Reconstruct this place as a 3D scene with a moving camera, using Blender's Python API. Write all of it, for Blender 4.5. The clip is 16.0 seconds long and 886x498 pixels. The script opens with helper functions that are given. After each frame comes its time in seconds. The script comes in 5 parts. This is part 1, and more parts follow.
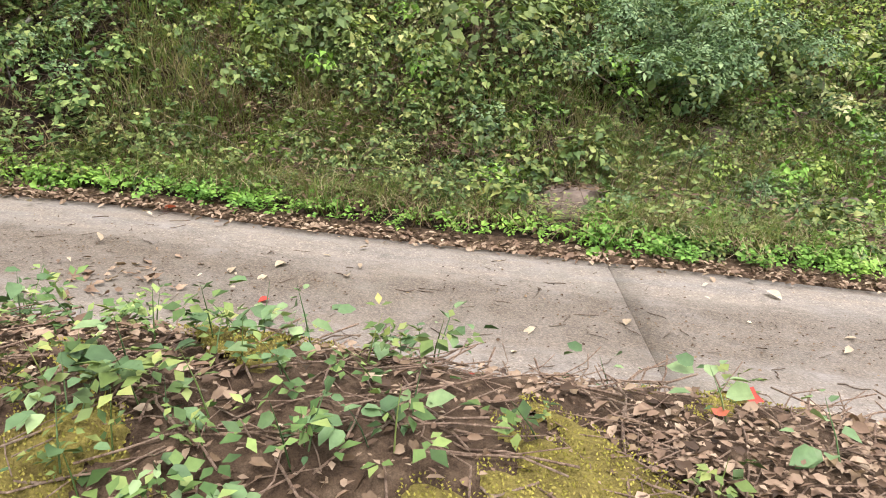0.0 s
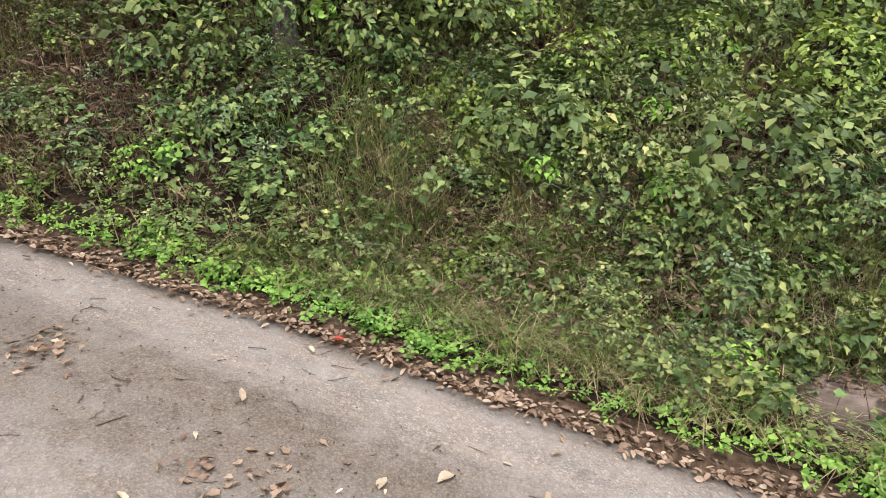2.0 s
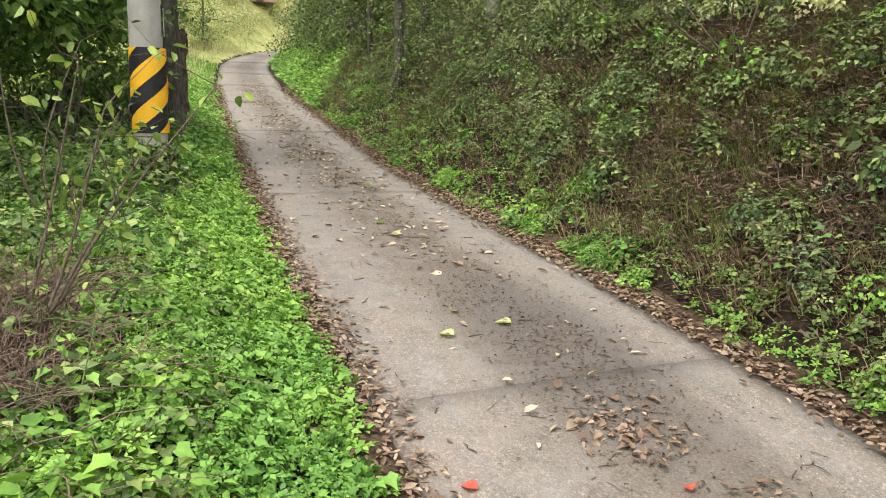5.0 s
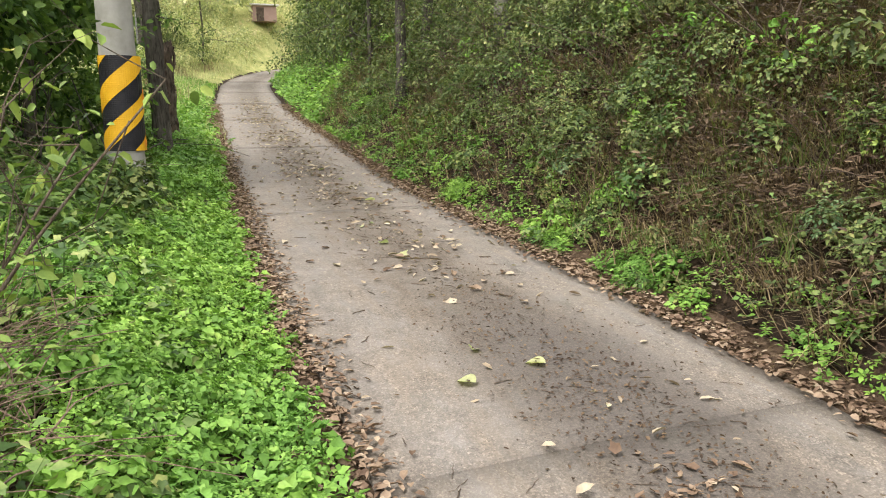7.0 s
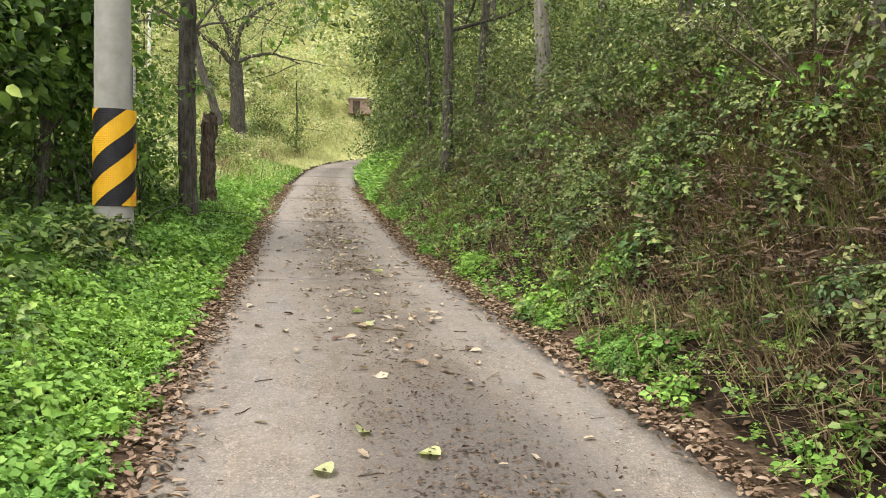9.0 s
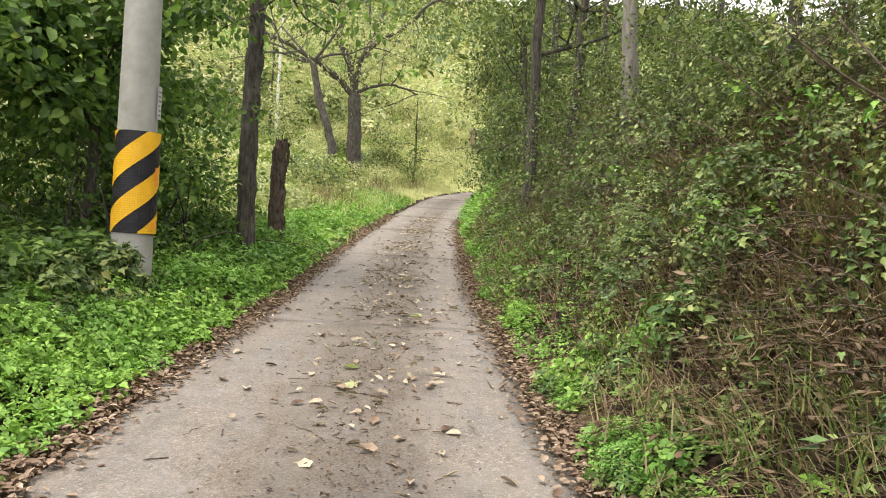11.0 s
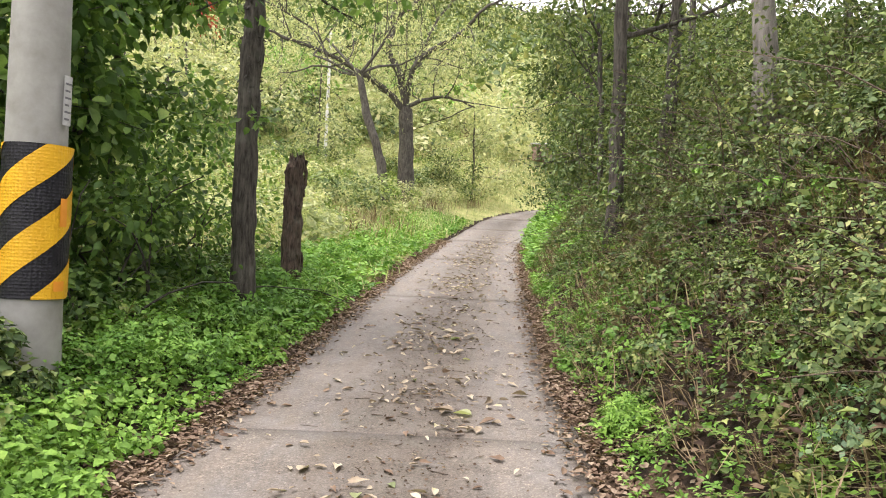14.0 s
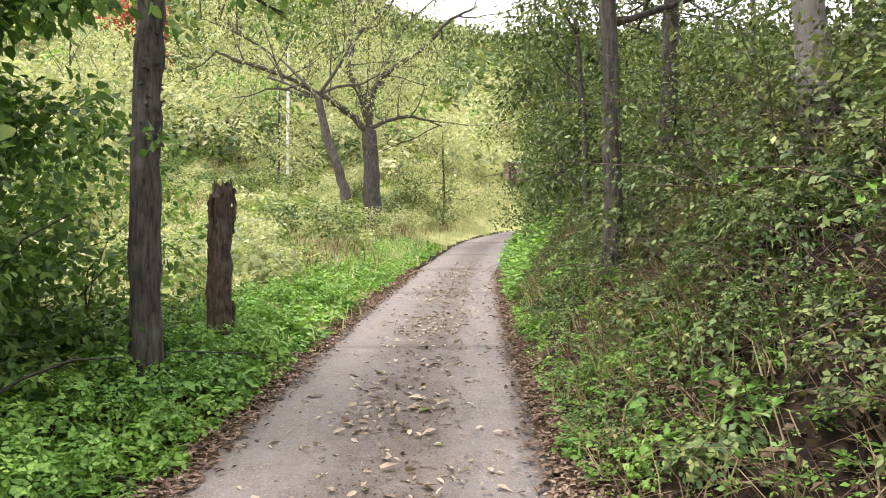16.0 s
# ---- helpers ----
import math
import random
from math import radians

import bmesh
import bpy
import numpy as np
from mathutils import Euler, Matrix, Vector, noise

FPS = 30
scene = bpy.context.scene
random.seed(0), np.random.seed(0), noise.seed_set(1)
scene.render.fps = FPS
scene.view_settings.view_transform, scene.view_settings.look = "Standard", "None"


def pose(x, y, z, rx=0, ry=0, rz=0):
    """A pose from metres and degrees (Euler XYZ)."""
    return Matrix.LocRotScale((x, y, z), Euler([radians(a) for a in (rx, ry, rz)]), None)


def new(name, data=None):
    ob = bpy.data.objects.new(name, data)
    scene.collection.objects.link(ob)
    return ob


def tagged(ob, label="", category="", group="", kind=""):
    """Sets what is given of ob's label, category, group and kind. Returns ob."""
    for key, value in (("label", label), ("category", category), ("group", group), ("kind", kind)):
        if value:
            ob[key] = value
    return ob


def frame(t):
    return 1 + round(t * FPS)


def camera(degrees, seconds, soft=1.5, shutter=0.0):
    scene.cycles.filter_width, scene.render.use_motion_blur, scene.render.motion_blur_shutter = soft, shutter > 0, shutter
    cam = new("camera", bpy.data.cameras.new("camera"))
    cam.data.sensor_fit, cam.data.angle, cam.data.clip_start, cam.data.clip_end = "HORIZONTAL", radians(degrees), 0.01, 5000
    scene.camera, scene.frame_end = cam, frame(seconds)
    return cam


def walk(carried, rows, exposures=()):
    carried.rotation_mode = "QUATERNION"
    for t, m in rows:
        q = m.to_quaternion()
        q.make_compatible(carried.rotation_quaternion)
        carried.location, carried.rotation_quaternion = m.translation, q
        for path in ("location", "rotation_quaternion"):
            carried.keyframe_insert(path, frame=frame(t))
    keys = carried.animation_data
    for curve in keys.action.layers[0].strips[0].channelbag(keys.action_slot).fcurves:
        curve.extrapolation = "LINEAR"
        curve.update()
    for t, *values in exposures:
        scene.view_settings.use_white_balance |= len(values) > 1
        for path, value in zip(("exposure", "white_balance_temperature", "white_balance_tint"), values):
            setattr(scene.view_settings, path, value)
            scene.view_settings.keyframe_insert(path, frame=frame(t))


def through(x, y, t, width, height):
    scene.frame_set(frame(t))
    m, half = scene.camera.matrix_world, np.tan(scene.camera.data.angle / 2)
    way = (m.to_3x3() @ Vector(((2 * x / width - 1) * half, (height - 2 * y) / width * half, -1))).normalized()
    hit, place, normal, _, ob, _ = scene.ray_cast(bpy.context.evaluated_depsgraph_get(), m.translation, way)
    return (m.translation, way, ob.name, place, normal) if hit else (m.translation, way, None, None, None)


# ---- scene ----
cam = camera(61.6, 16.0, 1.0)
METRES, EYE, TILT, LEAN, TURN = 12.0, 0.9, 0.0, 0.0, -86.0
ROWS = [
    (0.0, 0.0, 0.0, 0.0, -0.3, -16.11, 1.03),
    (0.5, -0.012, 0.0362, 0.0184, 1.98, -16.95, 0.21),
    (1.0, -0.0115, 0.0645, 0.0313, 6.02, -16.45, -1.24),
    (1.5, -0.0088, 0.0908, 0.0487, 11.2, -14.92, -2.79),
    (2.0, -0.0213, 0.1208, 0.0542, 16.74, -15.23, -3.73),
    (2.5, -0.0256, 0.138, 0.0635, 27.34, -14.96, -1.77),
    (3.0, -0.0277, 0.1387, 0.0712, 38.73, -12.19, 0.14),
    (3.5, -0.0276, 0.1363, 0.074, 49.46, -9.74, 0.8),
    (4.0, -0.0375, 0.1338, 0.0703, 55.41, -9.28, -0.35),
    (4.5, -0.0642, 0.1309, 0.0662, 59.75, -10.53, -2.04),
    (5.0, -0.0844, 0.1341, 0.0688, 65.3, -11.28, -1.72),
    (7.5, -0.1853, 0.1884, 0.0443, 66.36, -8.9, 1.37),
    (8.0, -0.1971, 0.2133, 0.0275, 71.16, -6.0, 0.92),
    (8.5, -0.2004, 0.2505, 0.0252, 72.24, -4.0, -0.7),
    (11.0, -0.2769, 0.3946, 0.0373, 83.88, -0.79, -3.62),
    (11.5, -0.3184, 0.4038, 0.038, 85.29, -0.56, -3.6),
    (12.0, -0.3606, 0.4204, 0.0402, 85.8, -0.44, -2.34),
    (12.5, -0.3984, 0.4241, 0.045, 87.75, -0.48, -1.7),
    (13.0, -0.441, 0.4231, 0.0527, 88.5, -0.12, -1.73),
    (13.5, -0.4829, 0.4284, 0.0615, 88.35, -0.36, -1.71),
    (14.0, -0.5231, 0.4219, 0.0626, 88.64, 0.31, -2.65),
    (14.5, -0.5653, 0.4233, 0.063, 89.6, 0.91, -1.84),
    (15.0, -0.6026, 0.4284, 0.0704, 90.12, 0.89, -1.34),
    (15.5, -0.6413, 0.4274, 0.0764, 88.84, 1.6, -1.51),
    (16.0, -0.6813, 0.437, 0.0794, 86.79, 2.12, 0.07),
]
walk(cam, [(t, pose(0, 0, EYE, TILT, LEAN, TURN) @ pose(METRES * x, METRES * y, METRES * z, 90 + pitch, roll, yaw)) for t, x, y, z, yaw, pitch, roll in ROWS],
     [(0.0, 1.62, 6100, 20), (1.0, 1.27, 6050, 20), (2.0, 1.38, 6000, 22), (3.0, 1.47, 6150, 20), (4.5, 1.42, 6150, 16), (8.5, 1.4, 6250, 16), (11.5, 1.5, 6250, 18), (16.0, 1.6, 5980, 24)])

# ---- light: a bright overcast day ----
world = bpy.data.worlds.new("overcast_sky")
scene.world = world
world.use_nodes = True
wn, wl = world.node_tree.nodes, world.node_tree.links
sky = wn.new("ShaderNodeTexSky")
sky.sky_type, sky.sun_disc = "NISHITA", False
sky.sun_elevation, sky.sun_rotation = radians(63), radians(250)
sky.air_density, sky.dust_density, sky.ozone_density = 1.0, 4.0, 1.0
cloud = wn.new("ShaderNodeMix")
cloud.data_type = "RGBA"
cloud.inputs[0].default_value = 0.85
cloud.inputs[7].default_value = (9.3, 8.9, 8.1, 1)
wl.new(sky.outputs[0], cloud.inputs[6])
wl.new(cloud.outputs[2], wn["Background"].inputs[0])
wn["Background"].inputs[1].default_value = 0.115
sun = new("sun", bpy.data.lights.new("sun", "SUN"))
sun.data.energy, sun.data.angle, sun.data.color = 1.5, radians(16), (1.0, 0.95, 0.84)
sun.matrix_world = pose(0, 0, 30, 27, 0, -70)

# ---- the lay of the land ----
RY = [-60, -10, -1, 1, 2.5, 4, 5.3, 6.5, 9.5, 11, 14, 17, 20, 24, 28, 33, 40, 50, 60, 90, 300]
RZ = [-7, -1.7, -0.8, -0.59, -0.37, -0.21, -0.08, 0.02, 0.21, 0.30, 0.54, 0.86, 1.14, 1.48, 1.84, 2.3, 3.0, 4.4, 5.6, 6.5, 8]
LY = [-60, -10, 1, 4.3, 9, 12.6, 16.3, 20, 24, 30, 36, 41, 44.5, 48, 54, 60, 90, 300]
LX = [6, 2.9, 2.72, 2.70, 2.70, 2.84, 2.95, 3.08, 3.25, 3.6, 4.1, 4.6, 5.4, 6.8, 10.2, 15, 45, 200]
XY = [-60, -10, 3, 7, 10, 14, 17, 22, 29, 33, 41.5, 44, 50, 54, 60, 90, 300]
XX = [8.6, 5.4, 5.5, 5.45, 5.42, 5.34, 5.4, 5.55, 5.9, 6.25, 7.0, 7.7, 10.0, 12.8, 18.2, 49, 205]


def smooth(v, a, b):
    s = np.clip((v - a) / (b - a), 0, 1)
    return s * s * (3 - 2 * s)


def wav(x, y, f, seed=0.0):
    """A soft rolling noise from -1 to 1."""
    a, b = x * f + seed * 1.7, y * f - seed * 2.3
    return (np.sin(a + 1.3 * np.sin(b * 0.9 + seed)) + np.sin(b * 1.13 + 1.7 * np.sin(a * 0.71)) + 0.6 * np.sin(1.9 * a - 2.2 * b + seed)) / 2.6


def road_z(y):
    return np.interp(y, RY, RZ)


def left_x(y):
    return np.interp(y, LY, LX)


def right_x(y):
    return np.interp(y, XY, XX)


def land(x, y):
    """Height of the ground at x, y (arrays)."""
    x, y = np.asarray(x, float), np.asarray(y, float)
    zr = road_z(y)
    u, v = left_x(y) - x, x - right_x(y)
    z = zr - 0.10
    # verge and the soil mound beside the lane
    edge = smooth(u, -0.05, 0.12) + smooth(v, -0.05, 0.12)
    z = z + 0.11 * edge
    z = z + 0.20 * smooth(u, 0.2, 1.4) * smooth(y, 2, 9)
    z = z + 0.74 * smooth(u, 0.05, 1.05) * (1 - smooth(u, 1.3, 2.9)) * (1 - smooth(y, 1.3, 3.4)) * (0.35 + 0.65 * smooth(y, -2.6, -0.6))
    z = z - 0.9 * smooth(u, 3, 9) * (1 - smooth(y, 8, 30))
    z = z + 1.1 * smooth(u, 0.8, 5) * smooth(y, 18, 34) + 0.16 * np.clip(u - 4, 0, 14) * smooth(y, 22, 45)
    # the bank and the wooded hill on the other side
    toe = np.interp(y, [-4, -1, 1.5, 4.4, 7, 12], [1.5, 1.35, 1.0, 0.5, 0.3, 0.28])
    steep = np.interp(y, [-4, 1.5, 4.4, 8, 12, 24, 36], [0.62, 0.68, 0.85, 0.95, 1.15, 1.1, 0.8])
    w = np.clip(v - toe, 0, None)
    top = 2.1 / steep
    rise = np.where(w < top, steep * w, 2.1 + 0.44 * (w - top))
    rise = np.minimum(rise, 17 + 0.02 * w)
    near = smooth(w, 0.1, 1.0)
    z = z + 0.05 * smooth(v, 0.1, 0.6) + rise + near * (0.10 * wav(x, y, 1.9, 1) + 0.22 * wav(x, y, 0.6, 2))
    # hills beyond the bend and behind the field
    far = np.clip(y - 50 + 0.25 * np.clip(-x, 0, 40), 0, None) * smooth(u, 0.5, 3) + np.clip(y - 70, 0, None) * (1 - smooth(u, 0.5, 3))
    z = z + np.minimum(0.33 * far, 34 + 8 * wav(x, y, 0.02, 5) + 10 * smooth(-x, -10, 40)) * (1 - 0.12 * np.exp(-(((x - 0.1 * y) / 14) ** 2)))
    z = z + 52 * smooth(y, 170, 330)
    side = np.clip(-14 - x, 0, None)
    z = z + np.minimum(0.34 * side, 34 + 6 * wav(x, y, 0.03, 7)) * smooth(y, -40, 30)
    z = z + 0.03 * smooth(u, 0.3, 1) * wav(x, y, 2.7, 3)
    return z


# ---- materials ----
def mat(name, rough=0.7, metal=0.0):
    m = bpy.data.materials.new(name)
    m.use_nodes = True
    b = m.node_tree.nodes["Principled BSDF"]
    b.inputs["Roughness"].default_value, b.inputs["Metallic"].default_value = rough, metal
    return m, m.node_tree.nodes, m.node_tree.links, b


def ramp(nodes, stops):
    r = nodes.new("ShaderNodeValToRGB")
    e = r.color_ramp.elements
    e.remove(e[1])
    e[0].position, e[0].color = stops[0][0], (*stops[0][1], 1)
    for p, c in stops[1:]:
        e.new(p).color = (*c, 1)
    return r


def noise_node(nodes, links, scale, detail=4, rough=0.6, stretch=None):
    t = nodes.new("ShaderNodeTexCoord")
    n = nodes.new("ShaderNodeTexNoise")
    n.inputs["Scale"].default_value, n.inputs["Detail"].default_value, n.inputs["Roughness"].default_value = scale, detail, rough
    if stretch:
        mp = nodes.new("ShaderNodeMapping")
        mp.inputs["Scale"].default_value = stretch
        links.new(t.outputs["Object"], mp.inputs[0])
        links.new(mp.outputs[0], n.inputs["Vector"])
    else:
        links.new(t.outputs["Object"], n.inputs["Vector"])
    return n


def mix_color(nodes, links, fac, a, b, kind="MIX"):
    m = nodes.new("ShaderNodeMix")
    m.data_type, m.blend_type = "RGBA", kind
    for sock, val in ((0, fac), (6, a), (7, b)):
        if isinstance(val, bpy.types.NodeSocket):
            links.new(val, m.inputs[sock])
        else:
            m.inputs[sock].default_value = val if sock == 0 else (*val, 1)
    return m.outputs[2]


def bump(nodes, links, height, bsdf, strength=0.4, dist=0.01):
    b = nodes.new("ShaderNodeBump")
    b.inputs["Strength"].default_value, b.inputs["Distance"].default_value = strength, dist
    links.new(height, b.inputs["Height"])
    links.new(b.outputs[0], bsdf.inputs["Normal"])


def leaf_mat(name, stops, rough=0.45, through=0.35, patch=None, clumps=3.5):
    """Leaves: each island takes its own tone; light comes partly through the blade."""
    m, n, l, b = mat(name, rough)
    g = n.new("ShaderNodeNewGeometry")
    r = ramp(n, stops)
    oi = n.new("ShaderNodeObjectInfo")
    tone = n.new("ShaderNodeMath")
    tone.operation = "ADD"
    l.new(g.outputs["Random Per Island"], tone.inputs[0])
    l.new(oi.outputs["Random"], tone.inputs[1])
    wrap = n.new("ShaderNodeMath")
    wrap.operation = "FRACT"
    l.new(tone.outputs[0], wrap.inputs[0])
    clump = n.new("ShaderNodeMapRange")
    clump.inputs[1].default_value, clump.inputs[2].default_value = 0.3, 0.7
    l.new(noise_node(n, l, clumps, 3).outputs[0], clump.inputs[0])
    both = n.new("ShaderNodeMix")
    both.inputs[0].default_value = 0.6
    l.new(clump.outputs[0], both.inputs[2])
    l.new(wrap.outputs[0], both.inputs[3])
    l.new(both.outputs[0], r.inputs[0])
    fine = noise_node(n, l, 60, 3)
    col = mix_color(n, l, 0.35, r.outputs[0], ramp_of(n, l, fine, [(0.3, (0.55, 0.55, 0.5)), (0.7, (1.25, 1.25, 1.15))]), "MULTIPLY")
    if patch:
        big = noise_node(n, l, patch[0], 3)
        col = mix_color(n, l, ramp_of(n, l, big, [(0.42, (0, 0, 0)), (0.62, (1, 1, 1))]), col, mix_color(n, l, 1.0, col, patch[1], "MULTIPLY"))
    l.new(col, b.inputs["Base Color"])
    b.inputs["Specular IOR Level"].default_value = 0.2
    t = n.new("ShaderNodeBsdfTranslucent")
    l.new(mix_color(n, l, 1.0, col, (1.3, 1.35, 0.85), "MULTIPLY"), t.inputs[0])
    s = n.new("ShaderNodeMixShader")
    s.inputs[0].default_value = through
    l.new(b.outputs[0], s.inputs[1])
    l.new(t.outputs[0], s.inputs[2])
    l.new(s.outputs[0], n["Material Output"].inputs[0])
    return m


def ramp_of(nodes, links, noise_tex, stops):
    r = ramp(nodes, stops)
    links.new(noise_tex.outputs[0], r.inputs[0])
    return r.outputs[0]


def soil_mat(name, stops, scale=7.0):
    m, n, l, b = mat(name, 0.95)
    b.inputs["Specular IOR Level"].default_value = 0.15
    a, f = noise_node(n, l, scale, 8, 0.7), noise_node(n, l, scale * 14, 5, 0.7)
    col = mix_color(n, l, 0.6, ramp_of(n, l, a, stops), ramp_of(n, l, f, [(0.3, (0.4, 0.38, 0.35)), (0.7, (1.5, 1.45, 1.35))]), "MULTIPLY")
    l.new(col, b.inputs["Base Color"])
    bump(n, l, f.outputs[0], b, 0.8, 0.03)
    return m


def bark_mat(name, dark, light, scale=9.0):
    m, n, l, b = mat(name, 0.9)
    b.inputs["Specular IOR Level"].default_value = 0.2
    a = noise_node(n, l, scale, 8, 0.7, (2.2, 2.2, 0.35))
    c = noise_node(n, l, scale * 0.35, 3)
    col = mix_color(n, l, ramp_of(n, l, c, [(0.5, (0, 0, 0)), (0.75, (0.3, 0.3, 0.3))]), ramp_of(n, l, a, [(0.35, dark), (0.68, light)]), (0.22, 0.23, 0.18))
    l.new(col, b.inputs["Base Color"])
    bump(n, l, a.outputs[0], b, 0.9, 0.03)
    return m


def concrete_road_mat():
    m, n, l, b = mat("worn_concrete", 0.8)
    big, mid, fine = noise_node(n, l, 0.55, 5, 0.65), noise_node(n, l, 3.0, 8, 0.72), noise_node(n, l, 60, 5, 0.75)
    smear = noise_node(n, l, 2.2, 7, 0.7, (2.4, 0.45, 1.0))
    tc = n.new("ShaderNodeTexCoord")

    def pebbles(scale, stops):
        """Aggregate showing in the worn skin: one tone for each pebble."""
        v = n.new("ShaderNodeTexVoronoi")
        v.inputs["Scale"].default_value = scale
        l.new(tc.outputs["Object"], v.inputs["Vector"])
        r = ramp(n, stops)
        l.new(v.outputs["Color"], r.inputs[0])
        return v, r.outputs[0]

    vor, grit = pebbles(105, [(0.0, (0.45, 0.44, 0.43)), (0.3, (0.85, 0.85, 0.85)), (0.62, (1.0, 1.0, 1.0)), (0.8, (1.5, 1.49, 1.46)), (1.0, (2.1, 2.08, 2.0))])
    _, coarse = pebbles(38, [(0.0, (0.72, 0.71, 0.70)), (0.4, (1.0, 1.0, 1.0)), (0.7, (1.06, 1.06, 1.06)), (0.9, (1.45, 1.43, 1.4))])
    base = ramp_of(n, l, mid, [(0.28, (0.102, 0.092, 0.079)), (0.45, (0.150, 0.139, 0.122)), (0.58, (0.185, 0.174, 0.157)), (0.75, (0.25, 0.238, 0.220))])
    warm = ramp_of(n, l, smear, [(0.38, (0.1, 0.1, 0.1)), (0.62, (0.85, 0.85, 0.85))])
    col = mix_color(n, l, warm, base, (0.195, 0.166, 0.130))
    # traffic has worn the skin off in patches, where the pebbles show
    bald = ramp_of(n, l, mid, [(0.38, (0.9, 0.9, 0.9)), (0.62, (0.3, 0.3, 0.3))])
    col = mix_color(n, l, bald, col, mix_color(n, l, 1.0, col, mix_color(n, l, 1.0, grit, coarse, "MULTIPLY"), "MULTIPLY"))
    # dirt and damp moss along the middle strip of the lane
    sep = n.new("ShaderNodeAttribute")
    sep.attribute_name = "across"
    add_ = n.new("ShaderNodeMath")
    add_.operation = "MULTIPLY_ADD"
    add_.inputs[1].default_value = 0.34
    l.new(smear.outputs[0], add_.inputs[0])
    l.new(sep.outputs["Fac"], add_.inputs[2])
    off = n.new("ShaderNodeMath")
    off.operation = "SUBTRACT"
    off.inputs[1].default_value = 0.17
    l.new(add_.outputs[0], off.inputs[0])
    band = ramp(n, [(0.0, (0.75,) * 3), (0.07, (0.3,) * 3), (0.16, (0.12,) * 3), (0.30, (0.4,) * 3), (0.40, (0.85,) * 3), (0.64, (0.95,) * 3), (0.74, (0.4,) * 3), (0.81, (0.03,) * 3), (0.93, (0.05,) * 3), (1.0, (0.6,) * 3)])
    l.new(off.outputs[0], band.inputs[0])
    blot = ramp_of(n, l, mid, [(0.34, (1.0,) * 3), (0.62, (0.55,) * 3)])
    fac = mix_color(n, l, 1.0, band.outputs[0], blot, "MULTIPLY")
    dirt = ramp_of(n, l, fine, [(0.32, (0.028, 0.021, 0.014)), (0.5, (0.074, 0.057, 0.038)), (0.66, (0.165, 0.134, 0.095))])
    col = mix_color(n, l, fac, col, dirt)
    # an oily dark stain near the slab joint
    sp = n.new("ShaderNodeVectorMath")
    sp.operation = "SUBTRACT"
    sp.inputs[1].default_value = (4.3, 5.9, -0.05)
    l.new(tc.outputs["Object"], sp.inputs[0])
    sq = n.new("ShaderNodeVectorMath")
    sq.operation = "MULTIPLY"
    sq.inputs[1].default_value = (1.7, 0.62, 0)
    l.new(sp.outputs[0], sq.inputs[0])
    ln = n.new("ShaderNodeVectorMath")
    ln.operation = "LENGTH"
    l.new(sq.outputs[0], ln.inputs[0])
    wob = n.new("ShaderNodeMath")
    wob.operation = "MULTIPLY_ADD"
    wob.inputs[1].default_value = -0.95
    l.new(mid.outputs[0], wob.inputs[0])
    l.new(ln.outputs["Value"], wob.inputs[2])
    sr = ramp(n, [(0.0, (0.85,) * 3), (0.45, (0.45,) * 3), (0.9, (0.0,) * 3)])
    l.new(wob.outputs[0], sr.inputs[0])
    col = mix_color(n, l, sr.outputs[0], col, mix_color(n, l, 0.6, dirt, (0.078, 0.073, 0.070)))
    # green-grey algae and tyre marks
    stain = noise_node(n, l, 1.3, 7, 0.75)
    col = mix_color(n, l, ramp_of(n, l, stain, [(0.54, (0, 0, 0)), (0.72, (0.45, 0.45, 0.45))]), col, (0.135, 0.132, 0.105))
    l.new(col, b.inputs["Base Color"])
    l.new(ramp_of(n, l, fine, [(0.3, (0.9,) * 3), (0.7, (0.62,) * 3)]), b.inputs["Roughness"])
    bump(n, l, mix_color(n, l, 0.5, fine.outputs[0], vor.outputs[0]), b, 0.6, 0.006)
    return m


def plain_mat(name, a, b2, rough=0.6, scale=12.0, bumps=0.15, metal=0.0):
    m, n, l, b = mat(name, rough, metal)
    t = noise_node(n, l, scale, 6, 0.65)
    l.new(ramp_of(n, l, t, [(0.3, a), (0.7, b2)]), b.inputs["Base Color"])
    bump(n, l, t.outputs[0], b, bumps, 0.01)
    return m


# soil kept near black, so shade in the gaps between plants is partly colour
M_SOIL = soil_mat("dark_leafy_soil", [(0.3, (0.010, 0.008, 0.006)), (0.5, (0.028, 0.020, 0.013)), (0.62, (0.066, 0.047, 0.030)), (0.8, (0.026, 0.029, 0.012))])
M_ROAD = concrete_road_mat()
M_FRESH = leaf_mat("fresh_verge_leaves", [(0.0, (0.065, 0.145, 0.024)), (0.35, (0.15, 0.285, 0.046)), (0.7, (0.25, 0.43, 0.075)), (1.0, (0.38, 0.51, 0.115))], 0.5, 0.22, (0.7, (0.72, 0.82, 0.9)))
M_HERB = leaf_mat("bank_herb_leaves", [(0.0, (0.018, 0.040, 0.013)), (0.3, (0.058, 0.115, 0.033)), (0.55, (0.125, 0.205, 0.060)), (0.78, (0.235, 0.315, 0.10)), (0.93, (0.38, 0.42, 0.15)), (1.0, (0.32, 0.21, 0.11))], 0.5, 0.1, (0.8, (0.85, 0.72, 0.65)))
M_BLUE = leaf_mat("blue_green_leaves", [(0.0, (0.035, 0.075, 0.032)), (0.5, (0.11, 0.185, 0.080)), (1.0, (0.26, 0.35, 0.165))], 0.45, 0.14)
